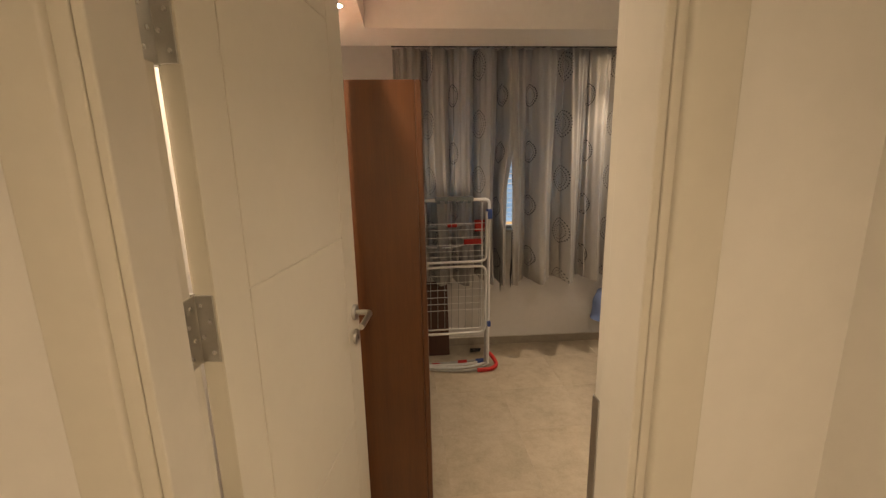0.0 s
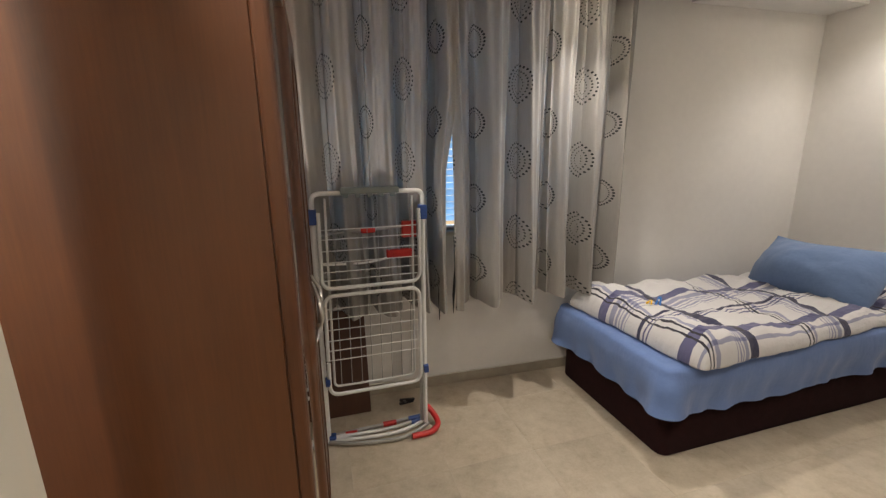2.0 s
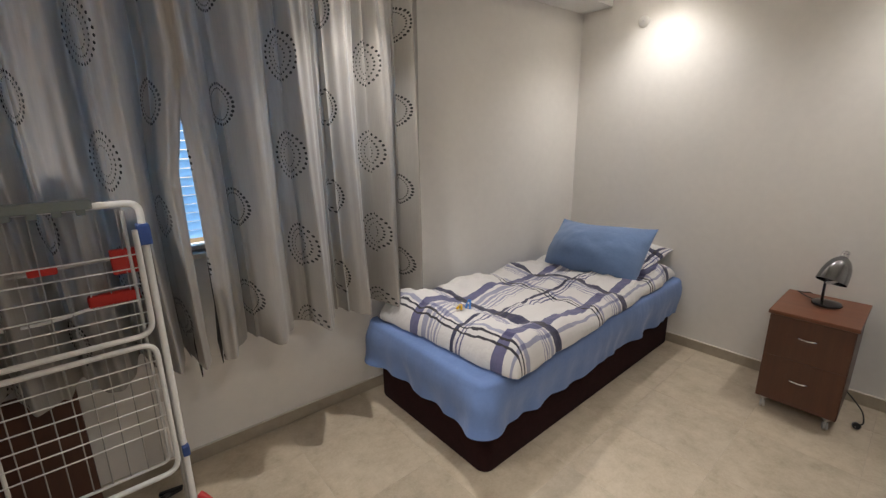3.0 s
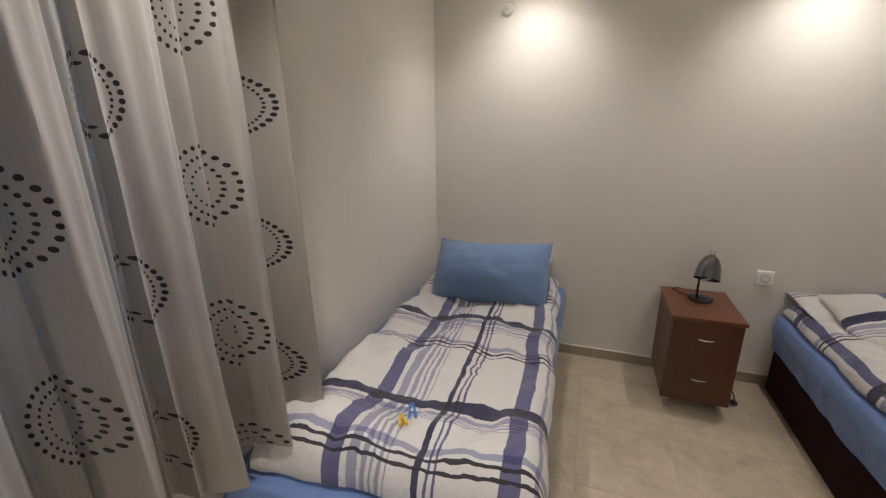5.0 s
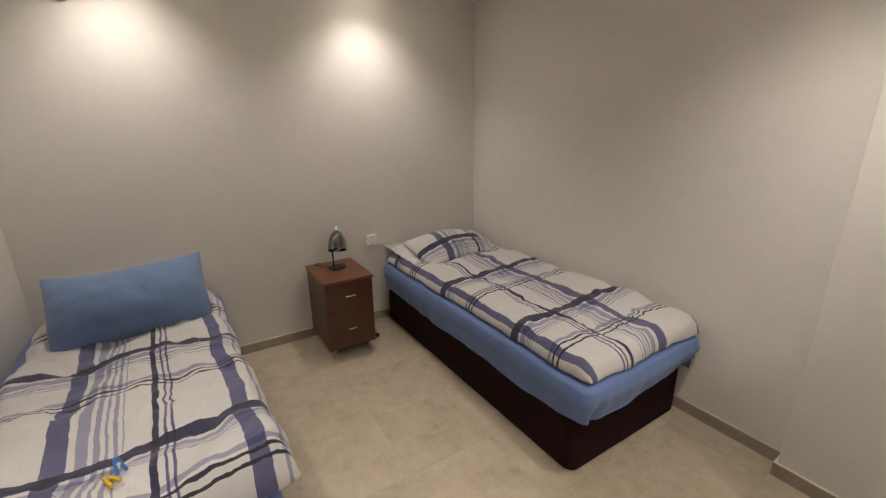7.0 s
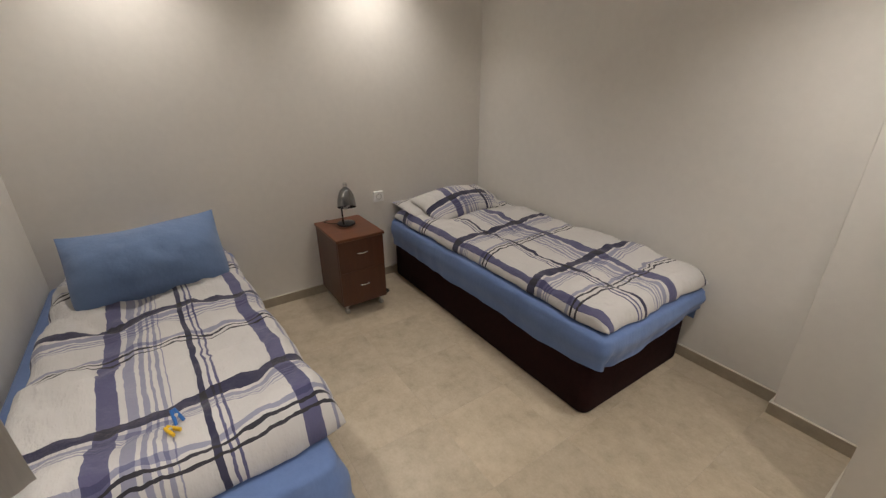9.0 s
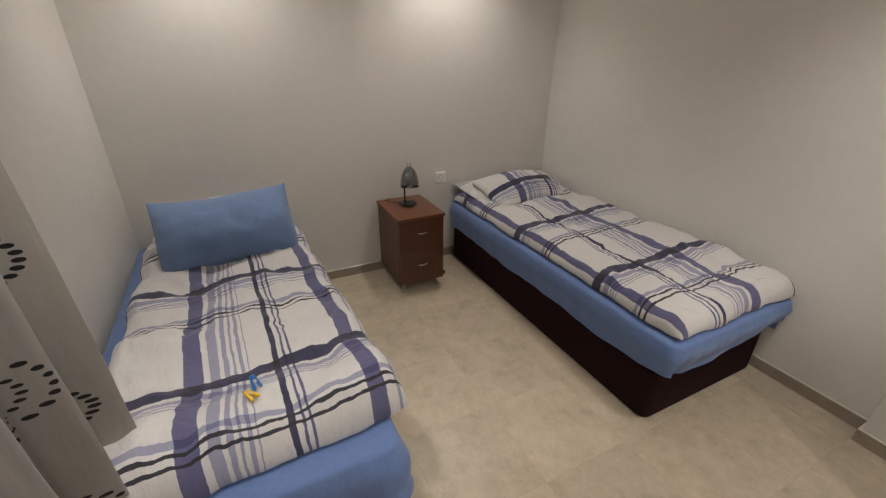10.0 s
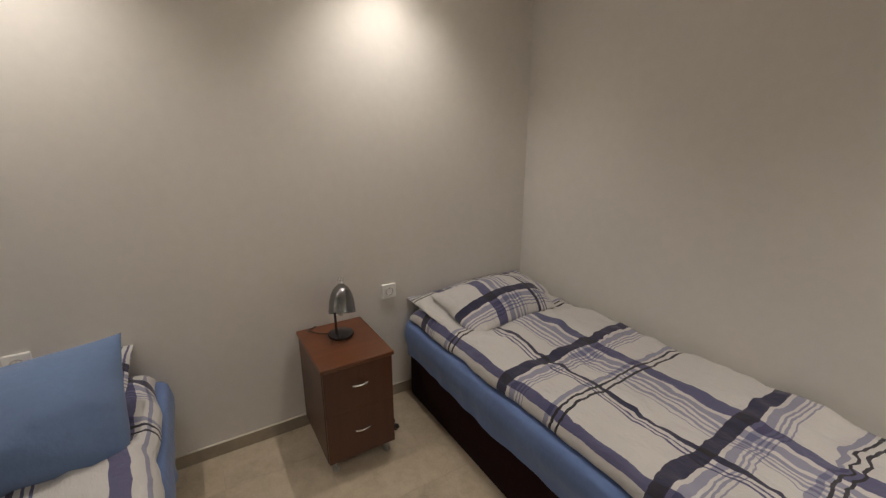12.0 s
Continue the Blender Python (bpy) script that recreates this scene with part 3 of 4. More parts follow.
# ---- curtain ----
def curtain(name, x0, x1, zlow, label, crests, first, seed, tail=0):
    """A gathered panel from x0 to x1. crests: x of the folds that bulge into the room, a column of rings on each;
    first: 0 when the first column has large rings, 1 when small. tail: 1 gathers the right edge, -1 the left."""
    pitch = 0.294
    rnd = random.Random(seed)
    ph = [rnd.uniform(0, 6.28) for _ in range(8)]
    xs = [crests[0] - 0.19] + list(crests) + [crests[-1] + 0.19]
    deep = [rnd.uniform(0.75, 1.25) for _ in xs]
    us = [i / 300 for i in range(301)]
    vs = [j / 64 for j in range(65)]

    def fold(x):
        """Which fold x is in, and how far from one crest to the next."""
        i = 0
        while i < len(xs) - 2 and x > xs[i + 1]:
            i += 1
        return i, (x - xs[i]) / (xs[i + 1] - xs[i])

    def at(u, v):
        x = x0 + u * (x1 - x0)
        z = zlow + (2.30 - zlow) * v
        i, t = fold(x)
        a = 2 * math.pi * (t + 0.035 * math.sin(2.6 * z + ph[i % 8]) * math.sin(math.pi * t) - 0.33)
        big = (0.074 - 0.040 * v) * (deep[i] * (1 - t) + deep[min(i + 1, len(deep) - 1)] * t)
        wave = math.cos(a) + 0.30 * math.cos(2 * a + ph[i % 8]) + 0.20 * math.cos(3 * a + ph[(i + 3) % 8] + 0.6 * z)
        pleat = 0.016 * v ** 3 * math.cos(4 * a + ph[5]) + 0.008 * math.cos(5 * a + 0.8 * z + ph[6]) * (1 - 0.4 * v)
        crease = 0.012 * noise.noise(Vector((x * 13, z * 1.6, seed))) + 0.004 * noise.noise(Vector((x * 30, z * 5, seed + 2)))
        y = 3.445 - big * wave + pleat + crease - 0.02 * (1 - v)
        x += 0.008 * math.sin(a) + 0.007 * math.sin(3 * z + 4 * x + ph[4]) * (1 - v)
        if tail:
            e = max(0.0, 1 - abs((1 - u) if tail > 0 else u) / 0.20)
            x -= tail * (0.066 if tail > 0 else 0.006) * e * min(1.0, max(0.0, (1.74 - z) / 0.38))
        if tail < 0:
            x -= 0.09 * max(0.0, 1 - (1 - u) / 0.18) * (1 - v) ** 1.3
            y += 0.06 * max(0.0, (u - 0.92) / 0.08) ** 1.5
        z += (0.020 * noise.noise(Vector((x * 6, 0, seed + 3))) - 0.012 * math.cos(a)) * (1 - v) ** 2
        return (x, y, z)

    def cloth(u, v):
        i, t = fold(x0 + u * (x1 - x0))
        return (pitch * (first + i - 1 + t + 0.70 / (2 * math.pi) * math.sin(2 * math.pi * t)), zlow + (2.30 - zlow) * v)

    bm = bmesh.new()
    grid_mesh(at, us, vs, bm, cloth)
    return tagged(part(name, bm, M_CURTAIN, smooth=True), label, "curtain", "window curtains")


CURTAIN = curtain("curtain", 0.150, 1.005, 0.645, "grey satin curtain with dark dotted rings, half behind the drying rack", (0.20, 0.39, 0.57, 0.755, 0.92), 1, 3, 1)
CURTAIN_2 = curtain("curtain", 0.978, 2.105, 0.63, "grey satin curtain with dark dotted rings, hung to above the bed", (1.13, 1.378, 1.557, 1.763, 1.963), 1, 8, -1)
rail = root("curtain_rail", "dark metal curtain rail in the ceiling pocket", "curtain rail", (1.15, 3.44, 2.31))
part("rail", tube([(0.15, 3.44, 2.315), (2.12, 3.44, 2.315)], 0.011, 10), M_RAIL, rail, "", True)
for x in (0.18, 1.1, 2.09):
    part("bracket", box(x - 0.008, x + 0.008, 3.432, 3.448, 2.32, STRIP_Z + 0.15, 0.001, 1), M_RAIL, rail)
for k, x in enumerate((0.905, 0.985)):
    pts = [(x, 3.40, 1.02), (x + 0.005, 3.385, 0.85), (x - 0.006, 3.39, 0.70), (x - 0.004, 3.40, 0.56 + 0.03 * k)]
    part("tie", tube(pts, [0.004, 0.016, 0.013, 0.003], 8, flat=0.35), M_RAIL, (CURTAIN, CURTAIN_2)[k], "dark fabric tie hanging loose", True)

# ---- wardrobe ----
WFX, WY0, WY1, WH = 0.272, 1.945, 3.0, 1.835
wd = root("wardrobe", "mahogany wardrobe with a mirror door and carved panel", "wardrobe", (0, 2.45, 0))
part("side_panel", box(-0.33, WFX - 0.0198, WY0, WY0 + 0.02, 0, WH, 0.002), M_WARDROBE, wd)
part("side_panel", box(-0.33, WFX - 0.022, WY1 - 0.02, WY1, 0, WH, 0.002), M_WARDROBE, wd)
part("back_panel", box(-0.335, -0.33, WY0, WY1, 0, WH), M_BOARD, wd)
part("top", box(-0.33, WFX - 0.022, WY0 + 0.02, WY1 - 0.02, WH - 0.02, WH, 0.002), M_WARDROBE, wd)
part("plinth", box(-0.33, WFX - 0.03, WY0 + 0.02, WY1 - 0.02, 0, 0.07, 0.002), M_WARDROBE, wd)
part("corner_post", box(WFX - 0.020, WFX + 0.004, WY0 - 0.004, WY0 + 0.03, 0, WH, 0.007, 3), M_WARDROBE, wd)
MD = part("door", box(WFX - 0.021, WFX, WY0 + 0.0302, WY0 + 0.085, 0.075, WH - 0.004, 0.006, 3), M_WARDROBE, wd, "mirror door stile")
part("mirror", box(WFX - 0.014, WFX - 0.009, WY0 + 0.085, 2.45, 0.13, WH - 0.06), M_MIRROR, MD, "clear mirror panel")
part("rail", box(WFX - 0.021, WFX, WY0 + 0.085, 2.45, 0.075, 0.13, 0.004), M_WARDROBE, MD)
part("rail", box(WFX - 0.021, WFX, WY0 + 0.085, 2.45, WH - 0.06, WH - 0.004, 0.004), M_WARDROBE, MD)
CD = part("door", box(WFX - 0.021, WFX, 2.452, WY1, 0.075, WH - 0.004, 0.006, 3), M_WARDROBE, wd, "plain panel door with moulded arch")
arch = [(WFX + 0.001, 2.60, 0.20), (WFX + 0.001, 2.60, 1.62), (WFX + 0.001, 2.69, 1.74), (WFX + 0.001, 2.86, 1.74), (WFX + 0.001, 2.95, 1.62), (WFX + 0.001, 2.95, 0.20)]
part("moulding", tube(rounded(arch, 0.08), 0.0035, 8, closed=True), M_WARDROBE, CD, "", True)
# carved strip between mirror and panel, swelling into leaves at hand height
b = bmesh.new()
zs = [0.08 + 0.01 * k for k in range(175)]
def carved(u, v):
    swell = math.exp(-((u - 1.0) / 0.13) ** 2)
    w = 0.016 + swell * (0.018 + 0.007 * math.sin(58 * u))
    a = math.pi * v
    return (WFX - 0.0085 + (0.013 + 0.005 * swell) * math.sin(a), 2.462 - w * math.cos(a), u)
grid_mesh(carved, zs, [k / 8 for k in range(9)], b)
part("carved_strip", b, M_WARDROBE, CD, "carved wooden strip with leaf swelling", True)
for y0, z0, f in ((2.500, 0.93, 1), (2.545, 0.95, -1)):
    curl = [(WFX + 0.008 + 0.020 * math.sin(math.pi * i / 28), y0 + f * 0.026 * math.sin(i * 0.27), z0 + 0.0062 * i) for i in range(29)]
    part("handle", tube(curl, [0.003 + 0.005 * math.sin(math.pi * i / 28) for i in range(29)], 8), M_STEEL, CD, "curved antique metal handle", True)

# ---- loose board behind the rack ----
bd = part("wooden_board", box(0.255, 0.515, -0.009, 0.009, 0, 0.60, 0.003), M_BOARD, at=pose(0, 3.52, 0.002, -11, 0, 0))
tagged(bd, "dark brown wooden board leaning against the wall", "board")

# ---- drying rack ----
def drying_rack():
    ob = root("drying_rack", "folded white wire clothes drying rack with red and blue fittings", "drying rack", (0.54, 3.30, 0))
    yf = 3.285

    def lean(x, z, y=0.0):
        return (x + 0.018 * (z - 0.6), yf + y + 0.045 * z, z)

    # main upright frame
    for x, name in ((0.272, "leg"), (0.792, "leg")):
        part(name, tube([lean(x, 0.03), lean(x, 1.20)], 0.0155 if x < 0.5 else 0.0115, 10), M_WHITE, ob, "", True)
        part("leg", tube([lean(x + (0.016 if x < 0.5 else -0.016), 0.03, 0.028), lean(x, 1.18, 0.02)], 0.010, 10), M_WHITE if x < 0.5 else M_TUBE, ob, "", True)
    top = rounded([lean(0.272, 1.20), lean(0.272, 1.275), lean(0.792, 1.275), lean(0.792, 1.20)], 0.055, 6)
    part("top_bar", tube(top, 0.0115, 10), M_WHITE, ob, "", True)
    a, c = lean(0.40, 1.285), lean(0.675, 1.285)
    part("hook_bar", box(a[0], c[0], a[1] - 0.022, a[1] + 0.022, 1.268, 1.300, 0.006), M_GREY, ob, "grey plastic top clip")
    for k in range(5):
        x = 0.425 + 0.055 * k
        p = lean(x, 1.265)
        part("clip_tooth", box(p[0] - 0.012, p[0] + 0.012, p[1] - 0.020, p[1] + 0.006, 1.252, 1.272, 0.003), M_GREY, ob)
    # two wings of looped tube with wires
    for z0, z1, zs, x0, x1 in ((0.83, 1.19, [1.11, 1.065, 1.01, 0.955, 0.91, 0.87], 0.298, 0.768), (0.29, 0.795, [0.73, 0.68, 0.625, 0.57, 0.52, 0.47], 0.305, 0.765)):
        y = -0.022
        if z0 > 0.5:
            loop = rounded([lean(x0, z1, y), lean(x0, z0, y), lean(x1, z0, y), lean(x1, z1, y)], 0.05, 6)
        else:
            loop = rounded([lean(x0, z0 + 0.18, y), lean(x0, z1, y), lean(x1, z1, y), lean(x1, z0, y), lean(x0, z0, y), lean(x0, z0 + 0.17, y)], 0.05, 6)
        wing = part("wing_frame", tube(loop, 0.0095, 10), M_WHITE, ob, "", True)
        for z in zs:
            part("wire", tube([lean(x0, z, y), lean(x1, z, y)], 0.0026, 6), M_WHITE, wing, "", True)
    # wires of the middle section, seen behind
    mid = part("middle_frame", tube(rounded([lean(0.33, 1.25, 0.02), lean(0.33, 0.30, 0.035), lean(0.745, 0.30, 0.035), lean(0.745, 1.25, 0.02)], 0.03, 5), 0.006, 8), M_WHITE, ob, "", True)
    for k in range(8):
        x = 0.365 + 0.052 * k
        part("wire", tube([lean(x, 1.255, 0.02), lean(x, 0.30, 0.035)], 0.0021, 6), M_TUBE, mid, "", True)
    # fittings
    for x in (0.272, 0.792):
        p = lean(x, 1.17)
        part("joint", box(p[0] - 0.019, p[0] + 0.019, p[1] - 0.028, p[1] + 0.030, 1.135, 1.205, 0.006), M_BLUEP, ob, "blue plastic joint")
    for x, z, s in ((0.795, 0.35, 0.010), (0.298, 0.36, 0.012)):
        p = lean(x, z, -0.02)
        part("joint", box(p[0] - 0.012, p[0] + 0.012, p[1] - s, p[1] + 0.02, z - 0.02, z + 0.02, 0.004), M_BLUEP, ob, "small blue catch")
    for x0, x1, z0, z1 in ((0.235, 0.27, 1.065, 1.10), (0.50, 0.57, 1.075, 1.10), (0.70, 0.775, 1.04, 1.125), (0.62, 0.76, 0.945, 0.985)):
        y = yf + 0.036 + 0.045 * z0
        part("clamp", box(x0, x1, y - 0.014, y + 0.014, z0, z1, 0.006), M_RED, ob, "red plastic clamp")
    part("strut", tube([(0.23, yf + 0.084, 1.075), (0.77, yf + 0.084, 1.10)], 0.007, 8), M_TUBE, ob, "", True)
    part("strut", tube(rounded([(0.225, yf + 0.085, 1.07), (0.215, yf + 0.082, 0.99), (0.26, yf + 0.078, 0.935), (0.52, yf + 0.078, 0.925), (0.75, yf + 0.08, 0.965)], 0.05), 0.0055, 8), M_WHITE, ob, "", True)
    # feet: flattened loops on the floor
    feet = [  # left x, right x, bulge towards the room, material
        (0.265, 0.80, -0.085, M_TUBE, 0.016), (0.262, 0.785, -0.045, M_WHITE, 0.018), (0.262, 0.775, -0.012, M_WHITE, 0.020), (0.27, 0.765, 0.022, M_TUBE, 0.018),
    ]
    for i, (xa, xb, dy, mt, z) in enumerate(feet):
        ya = yf + 0.01 + 0.012 * i
        pts = rounded([(xa, ya, z + 0.004), (xa + 0.16, ya + dy * 0.7, z), (xb - 0.14, ya + dy, z), (xb, ya + dy * 0.4 + 0.03, z + 0.004)], 0.09, 6)
        part("foot_bar", tube(pts, 0.0095, 8), mt, ob, "", True)
        if i in (1, 2):
            part("foot_joint", tube([Vector(pts[-1]) - Vector((0.075, -0.004, 0)), Vector(pts[-1]) + Vector((0.012, 0.004, 0.004))], 0.0145, 10), M_BLUEP, ob, "blue plastic foot joint", True)
            part("foot_joint", box(xa - 0.015, xa + 0.05, ya - 0.016, ya + 0.014, 0.004, 0.042, 0.006), M_BLUEP, ob, "blue plastic foot joint")
    ra = yf - 0.055
    part("foot_cap", tube(rounded([(0.69, ra - 0.022, 0.018), (0.80, ra - 0.018, 0.018), (0.852, ra + 0.035, 0.022), (0.835, ra + 0.105, 0.05), (0.808, ra + 0.135, 0.075)], 0.05), 0.0155, 10), M_RED, ob, "red plastic end cap", True)
    part("foot_cap", tube([(0.56, yf + 0.062, 0.022), (0.63, yf + 0.062, 0.022)], 0.014, 10), M_RED, ob, "red plastic sleeve", True)
    part("foot_cap", tube([(0.36, yf + 0.045, 0.020), (0.42, yf + 0.040, 0.020)], 0.0125, 10), M_RED, ob, "red plastic sleeve", True)
    return ob


drying_rack()
cl = root("spring_clamp", "small black plastic clamp lying by the wall", "clamp", (0.72, 3.50, 0.0))
for dx, dz, a in ((0, 0.018, 18), (0.004, 0.034, -22), (-0.006, 0.026, 60)):
    part("jaw", box(-0.045, 0.045, -0.009, 0.009, -0.006, 0.006, 0.003, m=pose(0.72 + dx, 3.50, dz + 0.012, 0, a * 0.4, a)), M_BLACK, cl)


# ---- beds ----
def rounded_rect(x0, x1, y0, y1, r, n):
    """n points round a rectangle with rounded corners, with their outward normals."""
    out = []
    segs = [((x1 - r, y1 - r), 0), ((x0 + r, y1 - r), 90), ((x0 + r, y0 + r), 180), ((x1 - r, y0 + r), 270)]
    corner = []
    for (cx, cy), a in segs:
        for k in range(9):
            t = radians(a + 90 * k / 8)
            corner.append((cx + r * math.cos(t), cy + r * math.sin(t), math.cos(t), math.sin(t)))
    m = len(corner)
    for i in range(m):
        p, q = corner[i], corner[(i + 1) % m]
        d = math.hypot(q[0] - p[0], q[1] - p[1])
        k = max(1, round(d / n))
        for j in range(k):
            t = j / k
            out.append(tuple(p[c] * (1 - t) + q[c] * t for c in range(4)))
    return out


def rings_mesh(rings, cap_top=True, cap_low=True):
    bm = bmesh.new()
    rs = [[bm.verts.new(p) for p in ring] for ring in rings]
    for a, c in zip(rs, rs[1:]):
        for i in range(len(a)):
            bm.faces.new((a[i], a[(i + 1) % len(a)], c[(i + 1) % len(a)], c[i]))
    if cap_low:
        bm.faces.new(rs[0])
    if cap_top:
        bm.faces.new(rs[-1])
    return bm


def bed_base(x0, x1, y0, y1, h, label):
    ob = root("bed_base", label, "bed base", ((x0 + x1) / 2, (y0 + y1) / 2, 0), "bed bases")
    rr = rounded_rect(x0, x1, y0, y1, 0.055, 0.12)
    prof = [(0.012, 0.004), (0.004, 0.008), (0.0, 0.02), (0.0, h - 0.02), (0.006, h - 0.006), (0.02, h)]
    part("upholstered_box", rings_mesh([[(x - nx * d, y - ny * d, z) for x, y, nx, ny in rr] for d, z in prof]), M_BASE, ob, "", True)
    for x in (x0 + 0.12, x1 - 0.12):
        for y in (y0 + 0.12, y1 - 0.12):
            part("foot", lathe([(0.03, 0.0), (0.032, 0.006)], 12, m=Matrix.Translation((x, y, 0))), M_BLACK, ob)
    return ob


def mattress(x0, x1, y0, y1, z0, z1):
    rr = rounded_rect(x0, x1, y0, y1, 0.06, 0.10)
    prof = [(0.02, z0), (0.0, z0 + 0.02), (0.0, z1 - 0.02), (0.02, z1)]
    return tagged(part("mattress", rings_mesh([[(x - nx * d, y - ny * d, z) for x, y, nx, ny in rr] for d, z in prof]), M_MATTRESS, None, "white mattress under a blue fitted sheet", True), category="mattress", group="mattresses")


def sheet(x0, x1, y0, y1, ztop, hem, seed, label, drop=None, loose=0.010, flare=None, wave=0.022, lift=None):
    """A fitted sheet over a mattress with a sagging, wavy hem. drop: extra hang at a corner (x, y, depth)."""
    rr = rounded_rect(x0, x1, y0, y1, 0.055, 0.022)
    rings = []
    steps = [0, 0.06, 0.15, 0.3, 0.45, 0.6, 0.75, 0.88, 1.0]
    n = len(rr)

    def low(x, y):
        z = hem + wave * noise.noise(Vector((x * 2.3, y * 2.3, seed))) + 0.004 * noise.noise(Vector((x * 9, y * 9, seed + 5)))
        if drop:
            z -= drop[2] * math.exp(-((x - drop[0]) ** 2 + (y - drop[1]) ** 2) / 0.05)
        if lift and x < lift[0]:
            z += lift[3] * min(1, max(0, (lift[1] - y) / (lift[1] - lift[2])))
        return max(z, 0.03)

    for s in reversed(steps):
        ring = []
        for x, y, nx, ny in rr:
            z = ztop - 0.035 - (ztop - 0.035 - low(x, y)) * s
            o = s * loose * 2 * noise.noise(Vector((x * 11, y * 11, z * 2 + seed))) + s * loose * abs(noise.noise(Vector((x * 5 + z * 4, y * 5 - z * 4, seed + 4)))) - 0.012 * s ** 3 + 0.007 * math.sin(6 * s)
            for fx, fy, fo in flare or ():
                o += fo * s * math.exp(-((x - fx) ** 2 + (y - fy) ** 2) / 0.012)
            if lift and x < lift[0]:
                o -= 0.022 * math.exp(-((y - lift[1]) / 0.022) ** 2) * min(1, 1.5 * s)
            ring.append((x + nx * o, y + ny * o, z))
        rings.append(ring)
    for d, z in ((0.003, -0.018), (0.012, -0.006), (0.03, 0.0)):
        rings.append([(x - nx * d, y - ny * d, ztop + z) for x, y, nx, ny in rr])
    return tagged(part("fitted_sheet", rings_mesh(rings, True, False), M_BLUE, None, label, True), category="bed sheet", group="bed sheets")


def duvet(x0, x1, y0, y1, z0, z1, seed, uvshift, label, skew=0.0, roll=0.0, foot=0.0, tilt=0.0, soft=1.0, taper=0.0, flip=1):
    """A puffy quilt with rounded, uneven edges. roll: how far its foot end is rolled up higher."""
    us, vs = spread(128, 0.06), spread(80, 0.11)
    L, W = x1 - x0, y1 - y0

    rnd = random.Random(seed)
    tufts = [(x0 + L * (i + 0.55 + rnd.uniform(-0.12, 0.12)) / 4.6, y0 + W * (0.30 + 0.38 * j + rnd.uniform(-0.06, 0.06))) for i in range(4) for j in range(2)]

    def pucker(x, y):
        """How far the cloth is drawn together here by the nearest quilting stitches."""
        return sum(math.exp(-((x - p) ** 2 + (y - q) ** 2) / 0.0075) for p, q in tufts)

    def surf(u, v, top):
        x, y = x0 + u * L, y0 + v * W
        d = min(u, 1 - u) * L
        e = min(v, 1 - v) * W
        r = 0.075
        f = math.sqrt(max(0, 1 - (1 - min(d / r, 1)) ** 2)) * math.sqrt(max(0, 1 - (1 - min(e / r, 1)) ** 2))
        edge = 1 - f
        # uneven outline
        wx = 0.022 * noise.noise(Vector((y * 5, seed, 0.3))) + 0.010 * noise.noise(Vector((y * 15, seed, 1.3)))
        wy = 0.020 * noise.noise(Vector((x * 4, seed, 2.3))) + 0.008 * noise.noise(Vector((x * 13, seed, 3.3)))
        x += wx * (1 - 2 * u) - foot * v * (1 - u) ** 2
        y += wy * (1 - 2 * v) + skew * (u - 0.5) + taper * u * (1 - v)
        zc = z0 + 0.03
        if top:
            h = z1 - zc
            z = zc + h * f
            puff = wobble(x, y, seed, 3.2, 0.026) + wobble(x, y, seed + 9, 8.5, 0.012) + 0.0045 * noise.noise(Vector((x * 16, y * 27, seed + 5))) - 0.024 * abs(noise.noise(Vector((x * 6 + y * 2, y * 7 - x * 3, seed + 2)))) + tilt * (1 - v)
            k = pucker(x, y)
            puff += k * (-0.016 + 0.010 * noise.noise(Vector((x * 34, y * 34, seed + 1))))
            z += f * soft * puff + f * roll * math.exp(-((d if u < 0.5 else 9) - 0.12) ** 2 / 0.02)
        else:
            z = zc - 0.03 * f
        return (x, y, z)

    bm = bmesh.new()

    def uv(u, v):
        d, e = min(u, 1 - u) * L, min(v, 1 - v) * W
        ox = 0.07 * (1 - math.sqrt(max(0, 1 - (1 - min(d / 0.075, 1)) ** 2))) * (-1 if u < 0.5 else 1)
        oy = 0.07 * (1 - math.sqrt(max(0, 1 - (1 - min(e / 0.075, 1)) ** 2))) * (-1 if v < 0.5 else 1)
        x, y = x0 + u * L, y0 + v * W
        k = pucker(x, y)
        ox += 0.030 * k * noise.noise(Vector((x * 9, y * 30, seed + 6)))
        oy += 0.024 * k * noise.noise(Vector((x * 30, y * 9, seed + 8)))
        return (x + ox + uvshift[0], flip * (y + oy) + uvshift[1])

    grid_mesh(lambda u, v: surf(u, v, True), us, vs, bm, uv)
    grid_mesh(lambda u, v: surf(u, v, False), us, vs, bm, uv)
    bmesh.ops.remove_doubles(bm, verts=bm.verts, dist=0.0005)
    return tagged(part("duvet", bm, M_PLAID, None, label, True), category="duvet", group="duvets")


